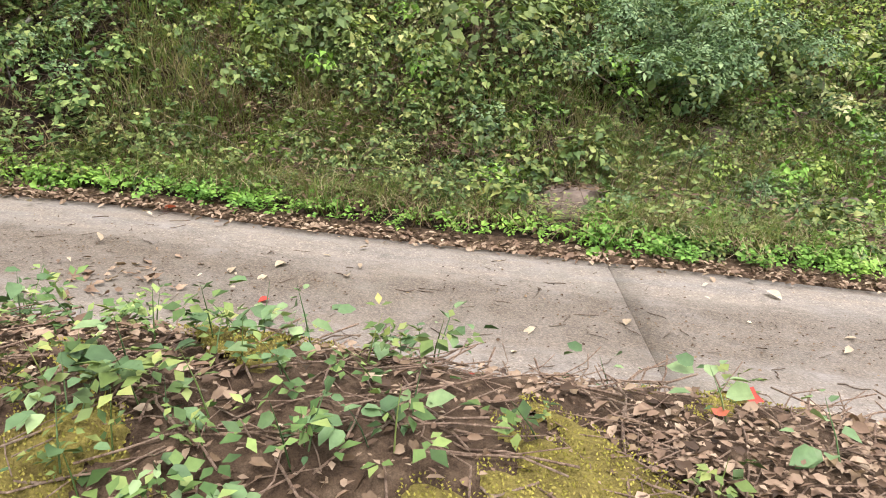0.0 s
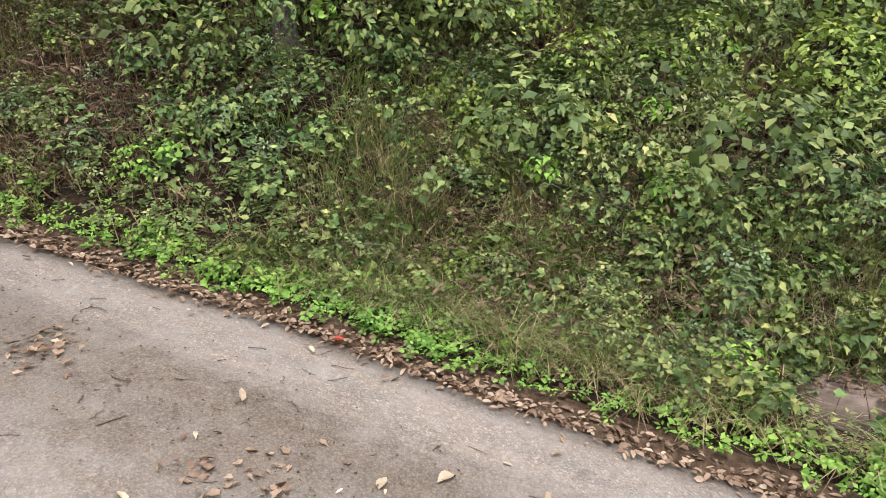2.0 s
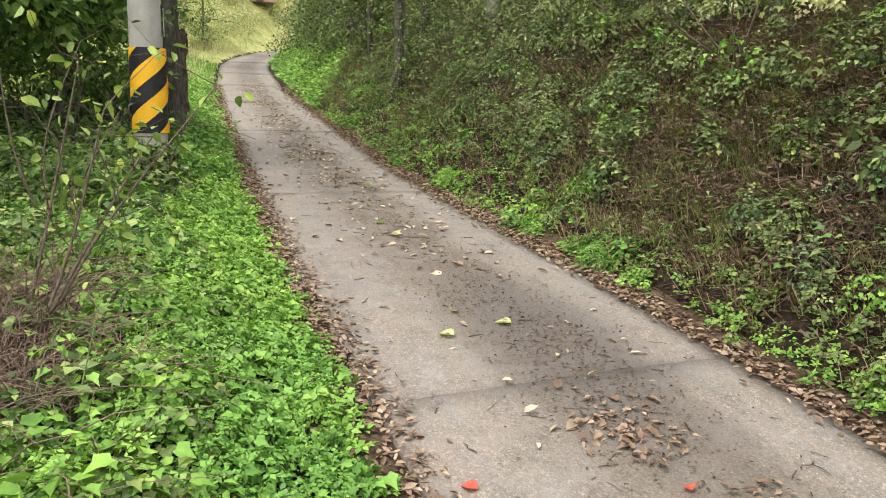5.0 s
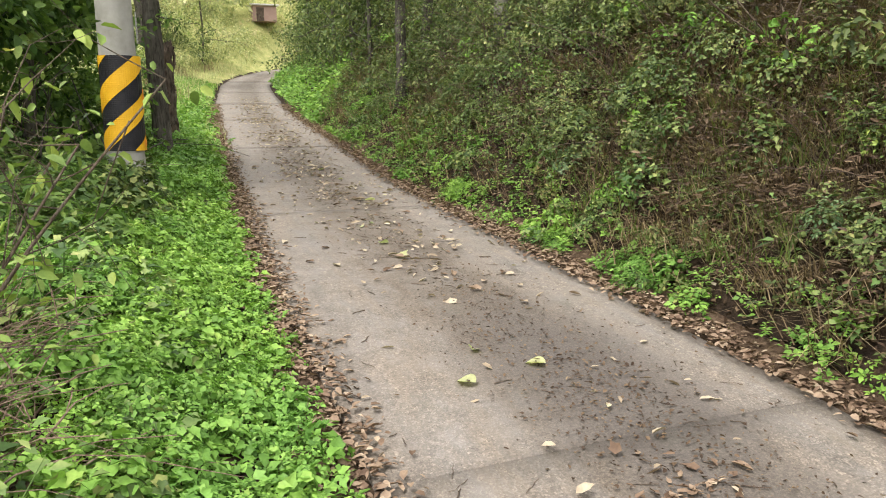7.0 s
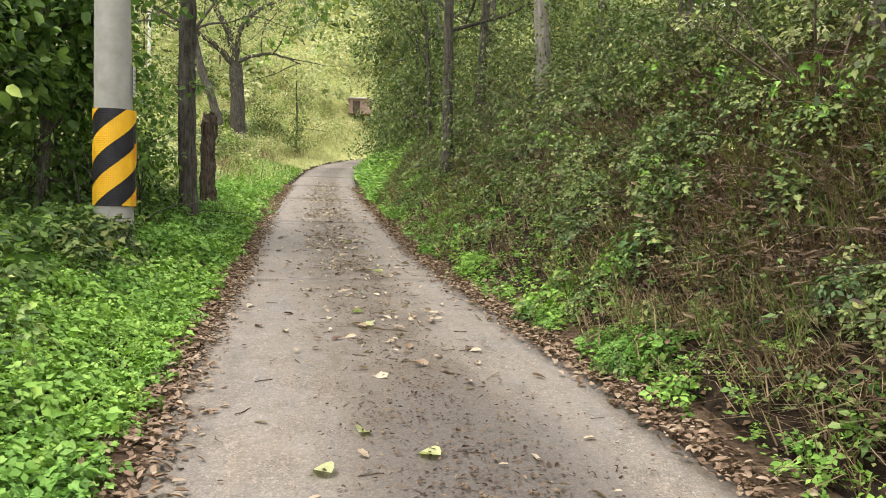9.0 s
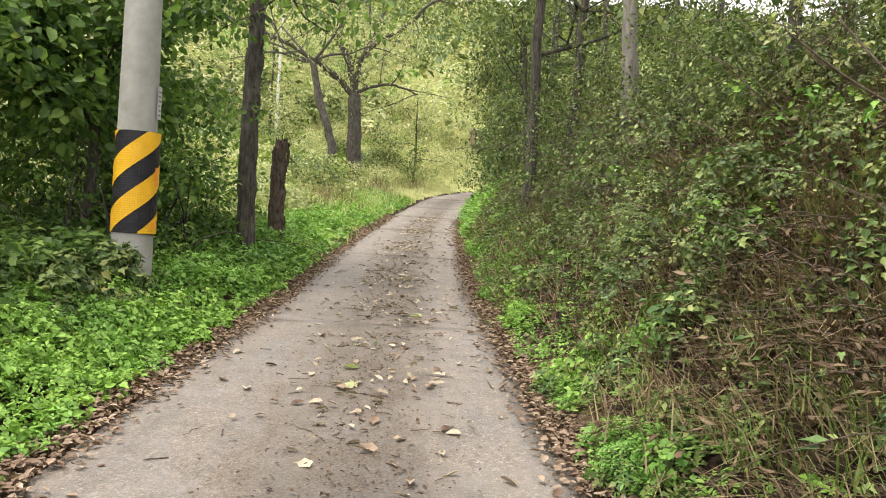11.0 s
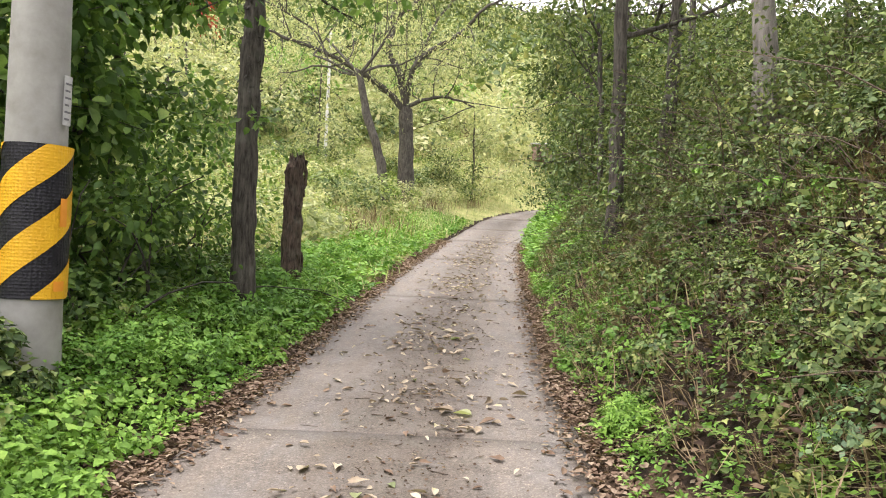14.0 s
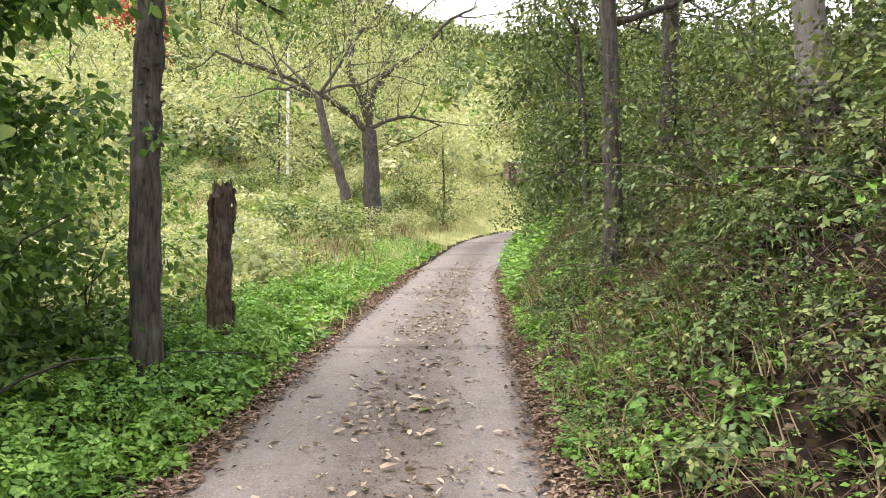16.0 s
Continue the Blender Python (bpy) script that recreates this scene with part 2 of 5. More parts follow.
M_LIME = leaf_mat("yellowing_leaves", [(0.0, (0.055, 0.10, 0.022)), (0.45, (0.165, 0.25, 0.055)), (0.8, (0.31, 0.39, 0.09)), (1.0, (0.48, 0.42, 0.11))], 0.5, 0.2)
M_DARK = leaf_mat("dark_tree_leaves", [(0.0, (0.026, 0.055, 0.020)), (0.45, (0.09, 0.165, 0.042)), (0.8, (0.20, 0.31, 0.08)), (1.0, (0.38, 0.45, 0.12))], 0.42, 0.42)
# paled and raised in blue: the far field's haze is put into this colour
M_LIGHT = leaf_mat("yellow_green_tree_leaves", [(0.0, (0.12, 0.16, 0.08)), (0.35, (0.31, 0.355, 0.175)), (0.65, (0.49, 0.515, 0.275)), (0.88, (0.60, 0.55, 0.35)), (1.0, (0.50, 0.36, 0.25))], 0.5, 0.38, None, 0.5)
M_PALE = leaf_mat("pale_tan_leaves", [(0.0, (0.15, 0.11, 0.075)), (0.4, (0.33, 0.27, 0.19)), (0.8, (0.50, 0.44, 0.33)), (1.0, (0.42, 0.42, 0.18))], 0.6, 0.1, None, 9)
M_OLIVE = leaf_mat("olive_shrub_leaves", [(0.0, (0.026, 0.047, 0.017)), (0.4, (0.088, 0.14, 0.045)), (0.75, (0.22, 0.285, 0.095)), (1.0, (0.40, 0.39, 0.15))], 0.5, 0.18, (0.6, (0.8, 0.72, 0.66)), 1.6)
M_DRY = leaf_mat("dry_brown_leaves", [(0.0, (0.07, 0.043, 0.028)), (0.4, (0.18, 0.122, 0.082)), (0.75, (0.31, 0.235, 0.165)), (1.0, (0.48, 0.41, 0.30))], 0.65, 0.1, None, 9)
M_WITHER = leaf_mat("withered_bank_leaves", [(0.0, (0.022, 0.014, 0.009)), (0.4, (0.07, 0.045, 0.028)), (0.75, (0.165, 0.115, 0.07)), (1.0, (0.29, 0.225, 0.135))], 0.6, 0.1)
M_STRAW = leaf_mat("dead_grass_blades", [(0.0, (0.045, 0.032, 0.019)), (0.4, (0.17, 0.125, 0.072)), (0.75, (0.33, 0.26, 0.155)), (1.0, (0.26, 0.27, 0.10))], 0.7, 0.15, None, 2.5)
M_HAY = leaf_mat("pale_dry_grass_blades", [(0.0, (0.12, 0.105, 0.05)), (0.4, (0.30, 0.26, 0.14)), (0.75, (0.46, 0.41, 0.25)), (1.0, (0.34, 0.36, 0.14))], 0.7, 0.15, None, 2.5)
M_GRASS = leaf_mat("green_grass_blades", [(0.0, (0.07, 0.13, 0.03)), (0.6, (0.16, 0.23, 0.06)), (1.0, (0.36, 0.35, 0.13))], 0.5, 0.3)
M_RED = leaf_mat("red_autumn_leaves", [(0.0, (0.28, 0.035, 0.03)), (0.6, (0.45, 0.09, 0.06)), (1.0, (0.46, 0.20, 0.10))], 0.55, 0.25)
M_MOSS = leaf_mat("yellow_green_moss", [(0.0, (0.13, 0.125, 0.025)), (0.5, (0.29, 0.27, 0.055)), (1.0, (0.34, 0.27, 0.09))], 0.9, 0.1)
M_TWIG = bark_mat("twig_bark", (0.06, 0.042, 0.03), (0.20, 0.155, 0.115), 30)
M_BARK = bark_mat("dark_rough_bark", (0.024, 0.021, 0.017), (0.13, 0.118, 0.098), 11)
M_GREY = bark_mat("smooth_grey_bark", (0.12, 0.11, 0.095), (0.26, 0.245, 0.215), 7)
M_DEAD = bark_mat("rotten_wood", (0.02, 0.015, 0.012), (0.17, 0.125, 0.095), 14)
M_POLE = plain_mat("pole_concrete", (0.22, 0.215, 0.19), (0.36, 0.36, 0.33), 0.75, 3.5)


def emboss_mat(name, a, b2):
    m, n, l, b = mat(name, 0.45)
    b.inputs["Specular IOR Level"].default_value = 0.25
    t, v = noise_node(n, l, 9, 5), n.new("ShaderNodeTexVoronoi")
    v.inputs["Scale"].default_value, v.inputs["Randomness"].default_value = 42, 0.25
    tc = n.new("ShaderNodeTexCoord")
    l.new(tc.outputs["Object"], v.inputs["Vector"])
    l.new(ramp_of(n, l, t, [(0.3, a), (0.7, b2)]), b.inputs["Base Color"])
    bump(n, l, v.outputs[0], b, 0.7, 0.01)
    return m


M_BLACK = emboss_mat("black_band", (0.010, 0.010, 0.013), (0.022, 0.022, 0.026))
M_YELLOW = emboss_mat("yellow_band", (0.66, 0.36, 0.012), (0.76, 0.44, 0.02))
M_ORANGE = plain_mat("orange_label", (0.75, 0.28, 0.02), (0.8, 0.33, 0.03), 0.5, 20)
M_PAPER = plain_mat("white_sticker", (0.40, 0.41, 0.40), (0.55, 0.55, 0.53), 0.6, 25)
M_INK = plain_mat("faded_ink", (0.12, 0.12, 0.13), (0.2, 0.2, 0.2), 0.7, 25)
M_MEADOW = soil_mat("meadow_turf", [(0.3, (0.15, 0.18, 0.06)), (0.5, (0.28, 0.30, 0.11)), (0.65, (0.36, 0.33, 0.16)), (0.8, (0.22, 0.28, 0.09))], 1.5)
M_TOPSOIL = soil_mat("crumbly_brown_topsoil", [(0.3, (0.05, 0.034, 0.022)), (0.5, (0.105, 0.073, 0.048)), (0.65, (0.17, 0.125, 0.085)), (0.8, (0.10, 0.085, 0.04))], 16.0)
M_STONE = plain_mat("weathered_stone", (0.085, 0.064, 0.050), (0.21, 0.165, 0.13), 0.9, 7, 0.8)
M_WALL = plain_mat("pink_shed_wall", (0.30, 0.20, 0.165), (0.36, 0.25, 0.21), 0.8, 6)
M_ROOF = plain_mat("pale_shed_roof", (0.55, 0.55, 0.54), (0.68, 0.68, 0.66), 0.5, 4)


# ---- builders ----
rng = np.random.default_rng(7)


def mesh_np(name, verts, faces, material, smoothed=False):
    """A mesh from arrays: verts (n, 3), faces (m, 3 or 4) of vertex numbers."""
    me = bpy.data.meshes.new(name)
    faces = np.asarray(faces, np.int32)
    k = faces.shape[1]
    me.vertices.add(len(verts))
    me.vertices.foreach_set("co", np.asarray(verts, np.float32).ravel())
    me.loops.add(faces.size)
    me.loops.foreach_set("vertex_index", faces.ravel())
    me.polygons.add(len(faces))
    me.polygons.foreach_set("loop_start", np.arange(0, faces.size, k, dtype=np.int32))
    if smoothed:
        me.polygons.foreach_set("use_smooth", np.ones(len(faces), bool))
    me.update(calc_edges=True)
    me.materials.append(material)
    return me


def add(name, me, parent=None, label="", category="", group="", kind=""):
    ob = new(name, me)
    ob.parent = parent
    return tagged(ob, label, category, group, kind)


def part(name, bm, material, parent, label=""):
    me = bpy.data.meshes.new(name)
    bm.to_mesh(me)
    bm.free()
    me.materials.append(material)
    return add(name, me, parent, label)


def unit(a):
    return a / np.maximum(np.linalg.norm(a, axis=-1, keepdims=True), 1e-9)


def rand_dirs(n, up=0.0):
    d = rng.normal(size=(n, 3))
    d[:, 2] += up
    return unit(d)


def blades(base, tip_dir, normal, length, width, fold=0.25, droop=0.25):
    """Leaves with a midrib fold and a drooping tip: six points and two quads each."""
    n = len(base)
    length = np.broadcast_to(length, n)[:, None]
    width = np.broadcast_to(width, n)[:, None] * 0.5
    a = unit(tip_dir)
    s = unit(np.cross(a, normal))
    c = np.cross(s, a)
    v = np.empty((n, 6, 3))
    v[:, 0] = base
    v[:, 1] = base + a * length * 0.22 - s * width * 0.9 + c * width * fold
    v[:, 2] = base + a * length * 0.62 - s * width * 0.95 + c * (width * fold - length * droop * 0.35)
    v[:, 3] = base + a * length * (1 - 0.2 * droop) - c * length * droop
    v[:, 4] = base + a * length * 0.62 + s * width * 0.95 + c * (width * fold - length * droop * 0.35)
    v[:, 5] = base + a * length * 0.22 + s * width * 0.9 + c * width * fold
    i = (np.arange(n) * 6)[:, None]
    f = np.concatenate([i + [0, 1, 2, 3], i + [0, 3, 4, 5]], 0)
    return v.reshape(-1, 3), f


def fine_blades(base, tip_dir, normal, length, width, fold=0.25, droop=0.3):
    """Leaves with a rounder outline: two halves of seven points each."""
    n = len(base)
    length = np.broadcast_to(length, n)[:, None]
    width = np.broadcast_to(width, n)[:, None] * 0.5
    a = unit(tip_dir)
    s = unit(np.cross(a, normal))
    c = np.cross(s, a)
    v = np.empty((n, 12, 3))
    v[:, 0] = base
    v[:, 6] = base + a * length * (1 - 0.2 * droop) - c * length * droop
    for k, (q, w) in enumerate(((0.10, 0.5), (0.26, 0.9), (0.46, 1.0), (0.68, 0.75), (0.87, 0.32))):
        mid = base + a * length * q * (1 - 0.2 * droop * q) - c * length * droop * q * q + c * width * fold * w
        v[:, 1 + k], v[:, 11 - k] = mid - s * width * w, mid + s * width * w
    i = (np.arange(n) * 12)[:, None]
    return v.reshape(-1, 3), np.concatenate([i + [0, 1, 2, 3, 4, 5, 6], i + [0, 6, 7, 8, 9, 10, 11]], 0)


def chips(base, tip_dir, normal, length, width):
    """Simple folded leaves for far crowns: four points and two triangles each, as one quad."""
    n = len(base)
    length = np.broadcast_to(length, n)[:, None]
    width = np.broadcast_to(width, n)[:, None] * 0.5
    a = unit(tip_dir)
    s = unit(np.cross(a, normal))
    c = np.cross(s, a)
    v = np.stack([base, base + a * length * 0.45 - s * width + c * width * 0.4, base + a * length, base + a * length * 0.45 + s * width + c * width * 0.4], 1)
    return v.reshape(-1, 3), (np.arange(n) * 4)[:, None] + [0, 1, 2, 3]


def join(*pieces):
    vs, fs, k = [], [], 0
    for v, f in pieces:
        vs.append(v)
        fs.append(f + k)
        k += len(v)
    return np.concatenate(vs), np.concatenate(fs)


def tubes(points, radius, sides=3):
    """Thin stems: points (n, k, 3), radius (n, k)."""
    n, k, _ = points.shape
    t = unit(np.gradient(points, axis=1))
    ref = np.where(np.abs(t[..., 2:3]) > 0.9, [1.0, 0, 0], [0, 0, 1.0])
    s = unit(np.cross(t, ref))
    c = np.cross(t, s)
    ang = np.arange(sides) * 2 * np.pi / sides
    ring = points[:, :, None] + radius[:, :, None, None] * (np.cos(ang)[:, None] * s[:, :, None] + np.sin(ang)[:, None] * c[:, :, None])
    idx = np.arange(n * k * sides).reshape(n, k, sides)
    a, b = idx[:, :-1], idx[:, 1:]
    f = np.stack([a, np.roll(a, -1, 2), np.roll(b, -1, 2), b], -1).reshape(-1, 4)
    return ring.reshape(-1, 3), f


def grass(base, height, lean, width, k=4, hang=(0, 0)):
    """Curved grass blades as tapering strips."""
    n = len(base)
    h = np.broadcast_to(height, n)[:, None]
    ang = rng.uniform(0, 2 * np.pi, n)
    d = unit(np.stack([np.cos(ang) + hang[0], np.sin(ang) + hang[1], np.zeros(n)], 1))
    s = np.stack([-d[:, 1], d[:, 0], np.zeros(n)], 1)
    lean = np.broadcast_to(lean, n)[:, None] * rng.uniform(0.4, 1.3, (n, 1))
    v = np.empty((n, k, 2, 3))
    for j in range(k):
        q = j / (k - 1)
        mid = base + d * h * lean * q ** 1.6 + np.array([0, 0, 1.0]) * h * (q - 0.55 * np.minimum(lean, 1.4) * q ** 2.4)
        w = np.broadcast_to(width, n)[:, None] * 0.5 * (1 - 0.85 * q)
        v[:, j, 0], v[:, j, 1] = mid - s * w, mid + s * w
    idx = np.arange(n * k * 2).reshape(n, k, 2)
    f = np.stack([idx[:, :-1, 0], idx[:, :-1, 1], idx[:, 1:, 1], idx[:, 1:, 0]], -1).reshape(-1, 4)
    return v.reshape(-1, 3), f


def scatter(n, x0, x1, y0, y1, density):
    """About n points in a box, kept with the chance that density(x, y) gives."""
    x, y = rng.uniform(x0, x1, n), rng.uniform(y0, y1, n)
    keep = rng.random(n) < density(x, y)
    x, y = x[keep], y[keep]
    return np.stack([x, y, land(x, y)], 1)


def herbs(roots, height, count, size, spread=0.45, wide=0.62, stems=True, face=(0, 0, 0), shape=None):
    """Leafy plants: leaves set round a stem, tilted outwards."""
    n = len(roots)
    h = np.broadcast_to(height, n) * rng.uniform(0.6, 1.3, n)
    lean = rng.normal(size=(n, 3)) * [0.25, 0.25, 0]
    p = np.repeat(np.arange(n), count)
    q = rng.uniform(0.15, 1.0, len(p)) ** 0.8
    ang = rng.uniform(0, 2 * np.pi, len(p))
    out = np.stack([np.cos(ang), np.sin(ang), rng.uniform(-0.35, 0.6, len(p))], 1)
    base = roots[p] + lean[p] * (h[p] * q)[:, None] + [0, 0, 1] * (h[p] * q)[:, None] + out * [1, 1, 0.2] * (spread * h[p] * rng.uniform(0.05, 0.6, len(p)))[:, None]
    nor = unit(rng.normal(size=(len(p), 3)) * 0.35 + [0, 0, 1] + out * 0.3 + np.array(face))
    ln = np.broadcast_to(size, n)[p] * np.clip(np.exp(rng.normal(size=len(p)) * 0.36), 0.4, 1.7)
    leaf = (shape or blades)(base, out, nor, ln, ln * wide * rng.uniform(0.7, 1.2, len(p)))
    if not stems:
        return leaf
    mid = roots + lean * (h * 0.5)[:, None] * 0.8 + [0, 0, 1] * (h * 0.5)[:, None]
    stem = tubes(np.stack([roots, mid, roots + lean * h[:, None] + [0, 0, 1] * h[:, None]], 1), np.stack([h * 0.01 + 0.001, h * 0.007 + 0.001, h * 0.003], 1))
    return join(leaf, stem)


def lobed(base, tip_dir, normal, length, width, fold=0.25, droop=0.3):
    """Leaves with three lobes: two halves of five points each."""
    n = len(base)
    length = np.broadcast_to(length, n)[:, None]
    width = np.broadcast_to(width, n)[:, None] * 0.5
    a = unit(tip_dir)
    s = unit(np.cross(a, normal))
    c = np.cross(s, a)
    v = np.empty((n, 8, 3))
    v[:, 0] = base
    v[:, 4] = base + a * length - c * length * droop
    for k, (q, w) in enumerate(((-0.06, 0.68), (0.40, 1.12), (0.56, 0.52))):
        mid = base + a * length * q - c * length * droop * q * abs(q) + c * width * fold * w
        v[:, 1 + k], v[:, 7 - k] = mid - s * width * w, mid + s * width * w
    i = (np.arange(n) * 8)[:, None]
    return v.reshape(-1, 3), np.concatenate([i + [0, 1, 2, 3, 4], i + [0, 4, 5, 6, 7]], 0)


def trio(base, tip_dir, normal, length, width, fold=0.3, droop=0.2):
    """Three leaflets on one stalk, each a folded quad."""
    a = unit(tip_dir)
    s = unit(np.cross(a, normal))
    length, width = np.broadcast_to(length, len(base)), np.broadcast_to(width, len(base))
    side = [chips(base + d * (length * 0.12)[:, None], d, normal, length * g, width * 0.85 * g) for d, g in ((a, 0.85), (a * 0.35 + s, 0.68), (a * 0.35 - s, 0.68))]
    return join(*side)


UP_BANK = np.array([-0.55, -0.05, 0.83])
AREA = {chips: 0.5, trio: 0.75, lobed: 0.66}


def cushion(centres, radius, size, wide=0.65, shape=None, cover=0.8, up=UP_BANK, squash=0.8, noise_amt=0.4):
    """Mounded plants: leaves lie on the outer shell of each clump and face outwards, with the dark inside left open."""
    shape = shape or chips
    radius = np.broadcast_to(radius, len(centres))
    count = np.maximum(4, cover * 6.3 * radius ** 2 / (AREA[shape] * size ** 2 * wide)).astype(int)
    p = np.repeat(np.arange(len(centres)), count)
    d = rand_dirs(len(p))
    low = (d @ up) < -0.1
    d[low] -= 2 * (d[low] @ up)[:, None] * up
    lump = 1 + 0.22 * np.sin(d @ np.array([5.1, 2.3, 1.7]) + p * 1.7) + 0.15 * np.sin(d @ np.array([-2.9, 6.3, 4.1]) + p * 2.9)
    r = (radius[p] * lump * (1.04 - np.abs(rng.normal(size=len(p))) * 0.13))[:, None]
    off = d * r
    off -= (off @ up)[:, None] * up * (1 - squash)
    nor = unit(d * 0.8 + [0, 0, 0.55] + rng.normal(size=d.shape) * noise_amt)
    tip = rng.normal(size=d.shape) + d * 0.5 - [0, 0, 0.45]
    tip = unit(tip - (tip * nor).sum(1)[:, None] * nor)
    ln = size * np.clip(np.exp(rng.normal(size=len(p)) * 0.25), 0.55, 1.45) * np.repeat(rng.uniform(0.8, 1.15, len(centres)), count)
    return shape(centres[p] + off, tip, nor, ln, ln * wide * rng.uniform(0.8, 1.2, len(p)))


def cloud_leaves(centres, radius, count, size, wide=0.5, flat=0.8, far=False, down=0.25):
    """Foliage: leaves strewn round cluster centres."""
    n = len(centres)
    p = np.repeat(np.arange(n), count)
    r = np.broadcast_to(radius, n)[p][:, None]
    d = rand_dirs(len(p)) * rng.uniform(0.1, 1, (len(p), 1)) ** 0.45 * r * [1, 1, flat]
    out = unit(d + rng.normal(size=d.shape) * 0.35 * r - [0, 0, 1] * r * down)
    nor = unit(rng.normal(size=d.shape) * 0.6 + [0, 0, 1])
    ln = np.broadcast_to(size, n)[p] * rng.uniform(0.6, 1.35, len(p))
    return (chips if far else blades)(centres[p] + d, out, nor, ln, ln * wide)


def limb(points, r0, r1, sides=9, wobble=0.0, flare=0.0, seg=6):
    """One tapering trunk or branch along a smooth line through points."""
    pts = np.array(points, float)
    t = np.linspace(0, len(pts) - 1, max(3, seg * (len(pts) - 1)))
    i = np.clip(t.astype(int), 0, len(pts) - 2)
    f = (t - i)[:, None]
    p0, p1, p2, p3 = pts[np.clip(i - 1, 0, None)], pts[i], pts[i + 1], pts[np.clip(i + 2, None, len(pts) - 1)]
    line = 0.5 * (2 * p1 + (p2 - p0) * f + (2 * p0 - 5 * p1 + 4 * p2 - p3) * f ** 2 + (3 * p1 - p0 - 3 * p2 + p3) * f ** 3)
    q = t / t[-1]
    rad = r0 + (r1 - r0) * q + flare * np.exp(-q * 14)
    if wobble:
        line = line + rng.normal(size=line.shape) * wobble
        rad = rad * rng.uniform(0.93, 1.07, len(rad))
    v, fc = tubes(line[None], rad[None], sides)
    if wobble or flare:
        mid = np.repeat(line, sides, 0)
        v = mid + (v - mid) * rng.uniform(0.92, 1.1, (len(v), 1))
    return v, fc


def grow(start, direction, length, radius, depth, out, tips, up=0.25, forks=3, bend=0.35):
    """Branches that fork again and again; collects tube pieces and twig ends."""
    d = unit(np.asarray(direction, float))
    p = np.asarray(start, float)
    pts = [p]
    for _ in range(3):
        d = unit(d + rng.normal(size=3) * bend * 0.5 + [0, 0, up * 0.3])
        p = p + d * length / 3
        pts.append(p)
    out.append(limb(pts, radius, radius * 0.55, 6 if radius > 0.03 else 3, 0, 0, 2 if radius > 0.012 else 1))
    if depth == 0:
        tips.extend(pts[1:])
        return
    tips.append(pts[-1])
    for _ in range(forks):
        k = rng.integers(1, 4)
        side = unit(d + rng.normal(size=3) * 0.75 + [0, 0, up])
        grow(pts[k], side, length * rng.uniform(0.55, 0.8), radius * 0.5, depth - 1, out, tips, up, forks, bend)


# ---- ground, one sheet out to the horizon ----
def axis(*runs):
    return np.unique(np.concatenate([np.arange(a, b, s) for a, b, s in runs] + [[runs[-1][1]]]))


gx = axis((-1500, -300, 150), (-300, -60, 20), (-60, -12, 3), (-12, -2, 0.5), (-2, 9.6, 0.2), (9.6, 20, 0.6), (20, 60, 3), (60, 300, 20), (300, 1500, 150))
gy = axis((-1500, -300, 150), (-300, -60, 20), (-60, -8, 3), (-8, -3, 0.4), (-3, 20, 0.22), (20, 52, 0.6), (52, 120, 3), (120, 300, 15), (300, 1500, 150))
GX, GY = np.meshgrid(gx, gy)
gv = np.stack([GX.ravel(), GY.ravel(), land(GX, GY).ravel()], 1)
gi = np.arange(len(gv)).reshape(GX.shape)
gf = np.stack([gi[:-1, :-1], gi[:-1, 1:], gi[1:, 1:], gi[1:, :-1]], -1).reshape(-1, 4)
ground_mesh = mesh_np("ground", gv, gf, M_SOIL, True)
ground_mesh.materials.append(M_MEADOW)
gc = gv[gf].mean(1)
open_land = ((gc[:, 1] > 17) & (left_x(gc[:, 1]) - gc[:, 0] > 0.2)) | (gc[:, 1] > 52) | (gc[:, 0] < -1.6)
ground_mesh.materials.append(M_TOPSOIL)
gl_, gr_ = left_x(gc[:, 1]) - gc[:, 0], gc[:, 0] - right_x(gc[:, 1])
mould = (np.maximum(gl_, gr_) > -0.3) & (np.maximum(gl_, gr_) < 0.3) & (np.abs(gc[:, 1] - 10) < 18)
ground_mesh.polygons.foreach_set("material_index", np.where(mould, 2, open_land).astype(np.int32))
add("ground", ground_mesh, None, "dark soil with moss and rotting leaves", "ground", "", "structure")

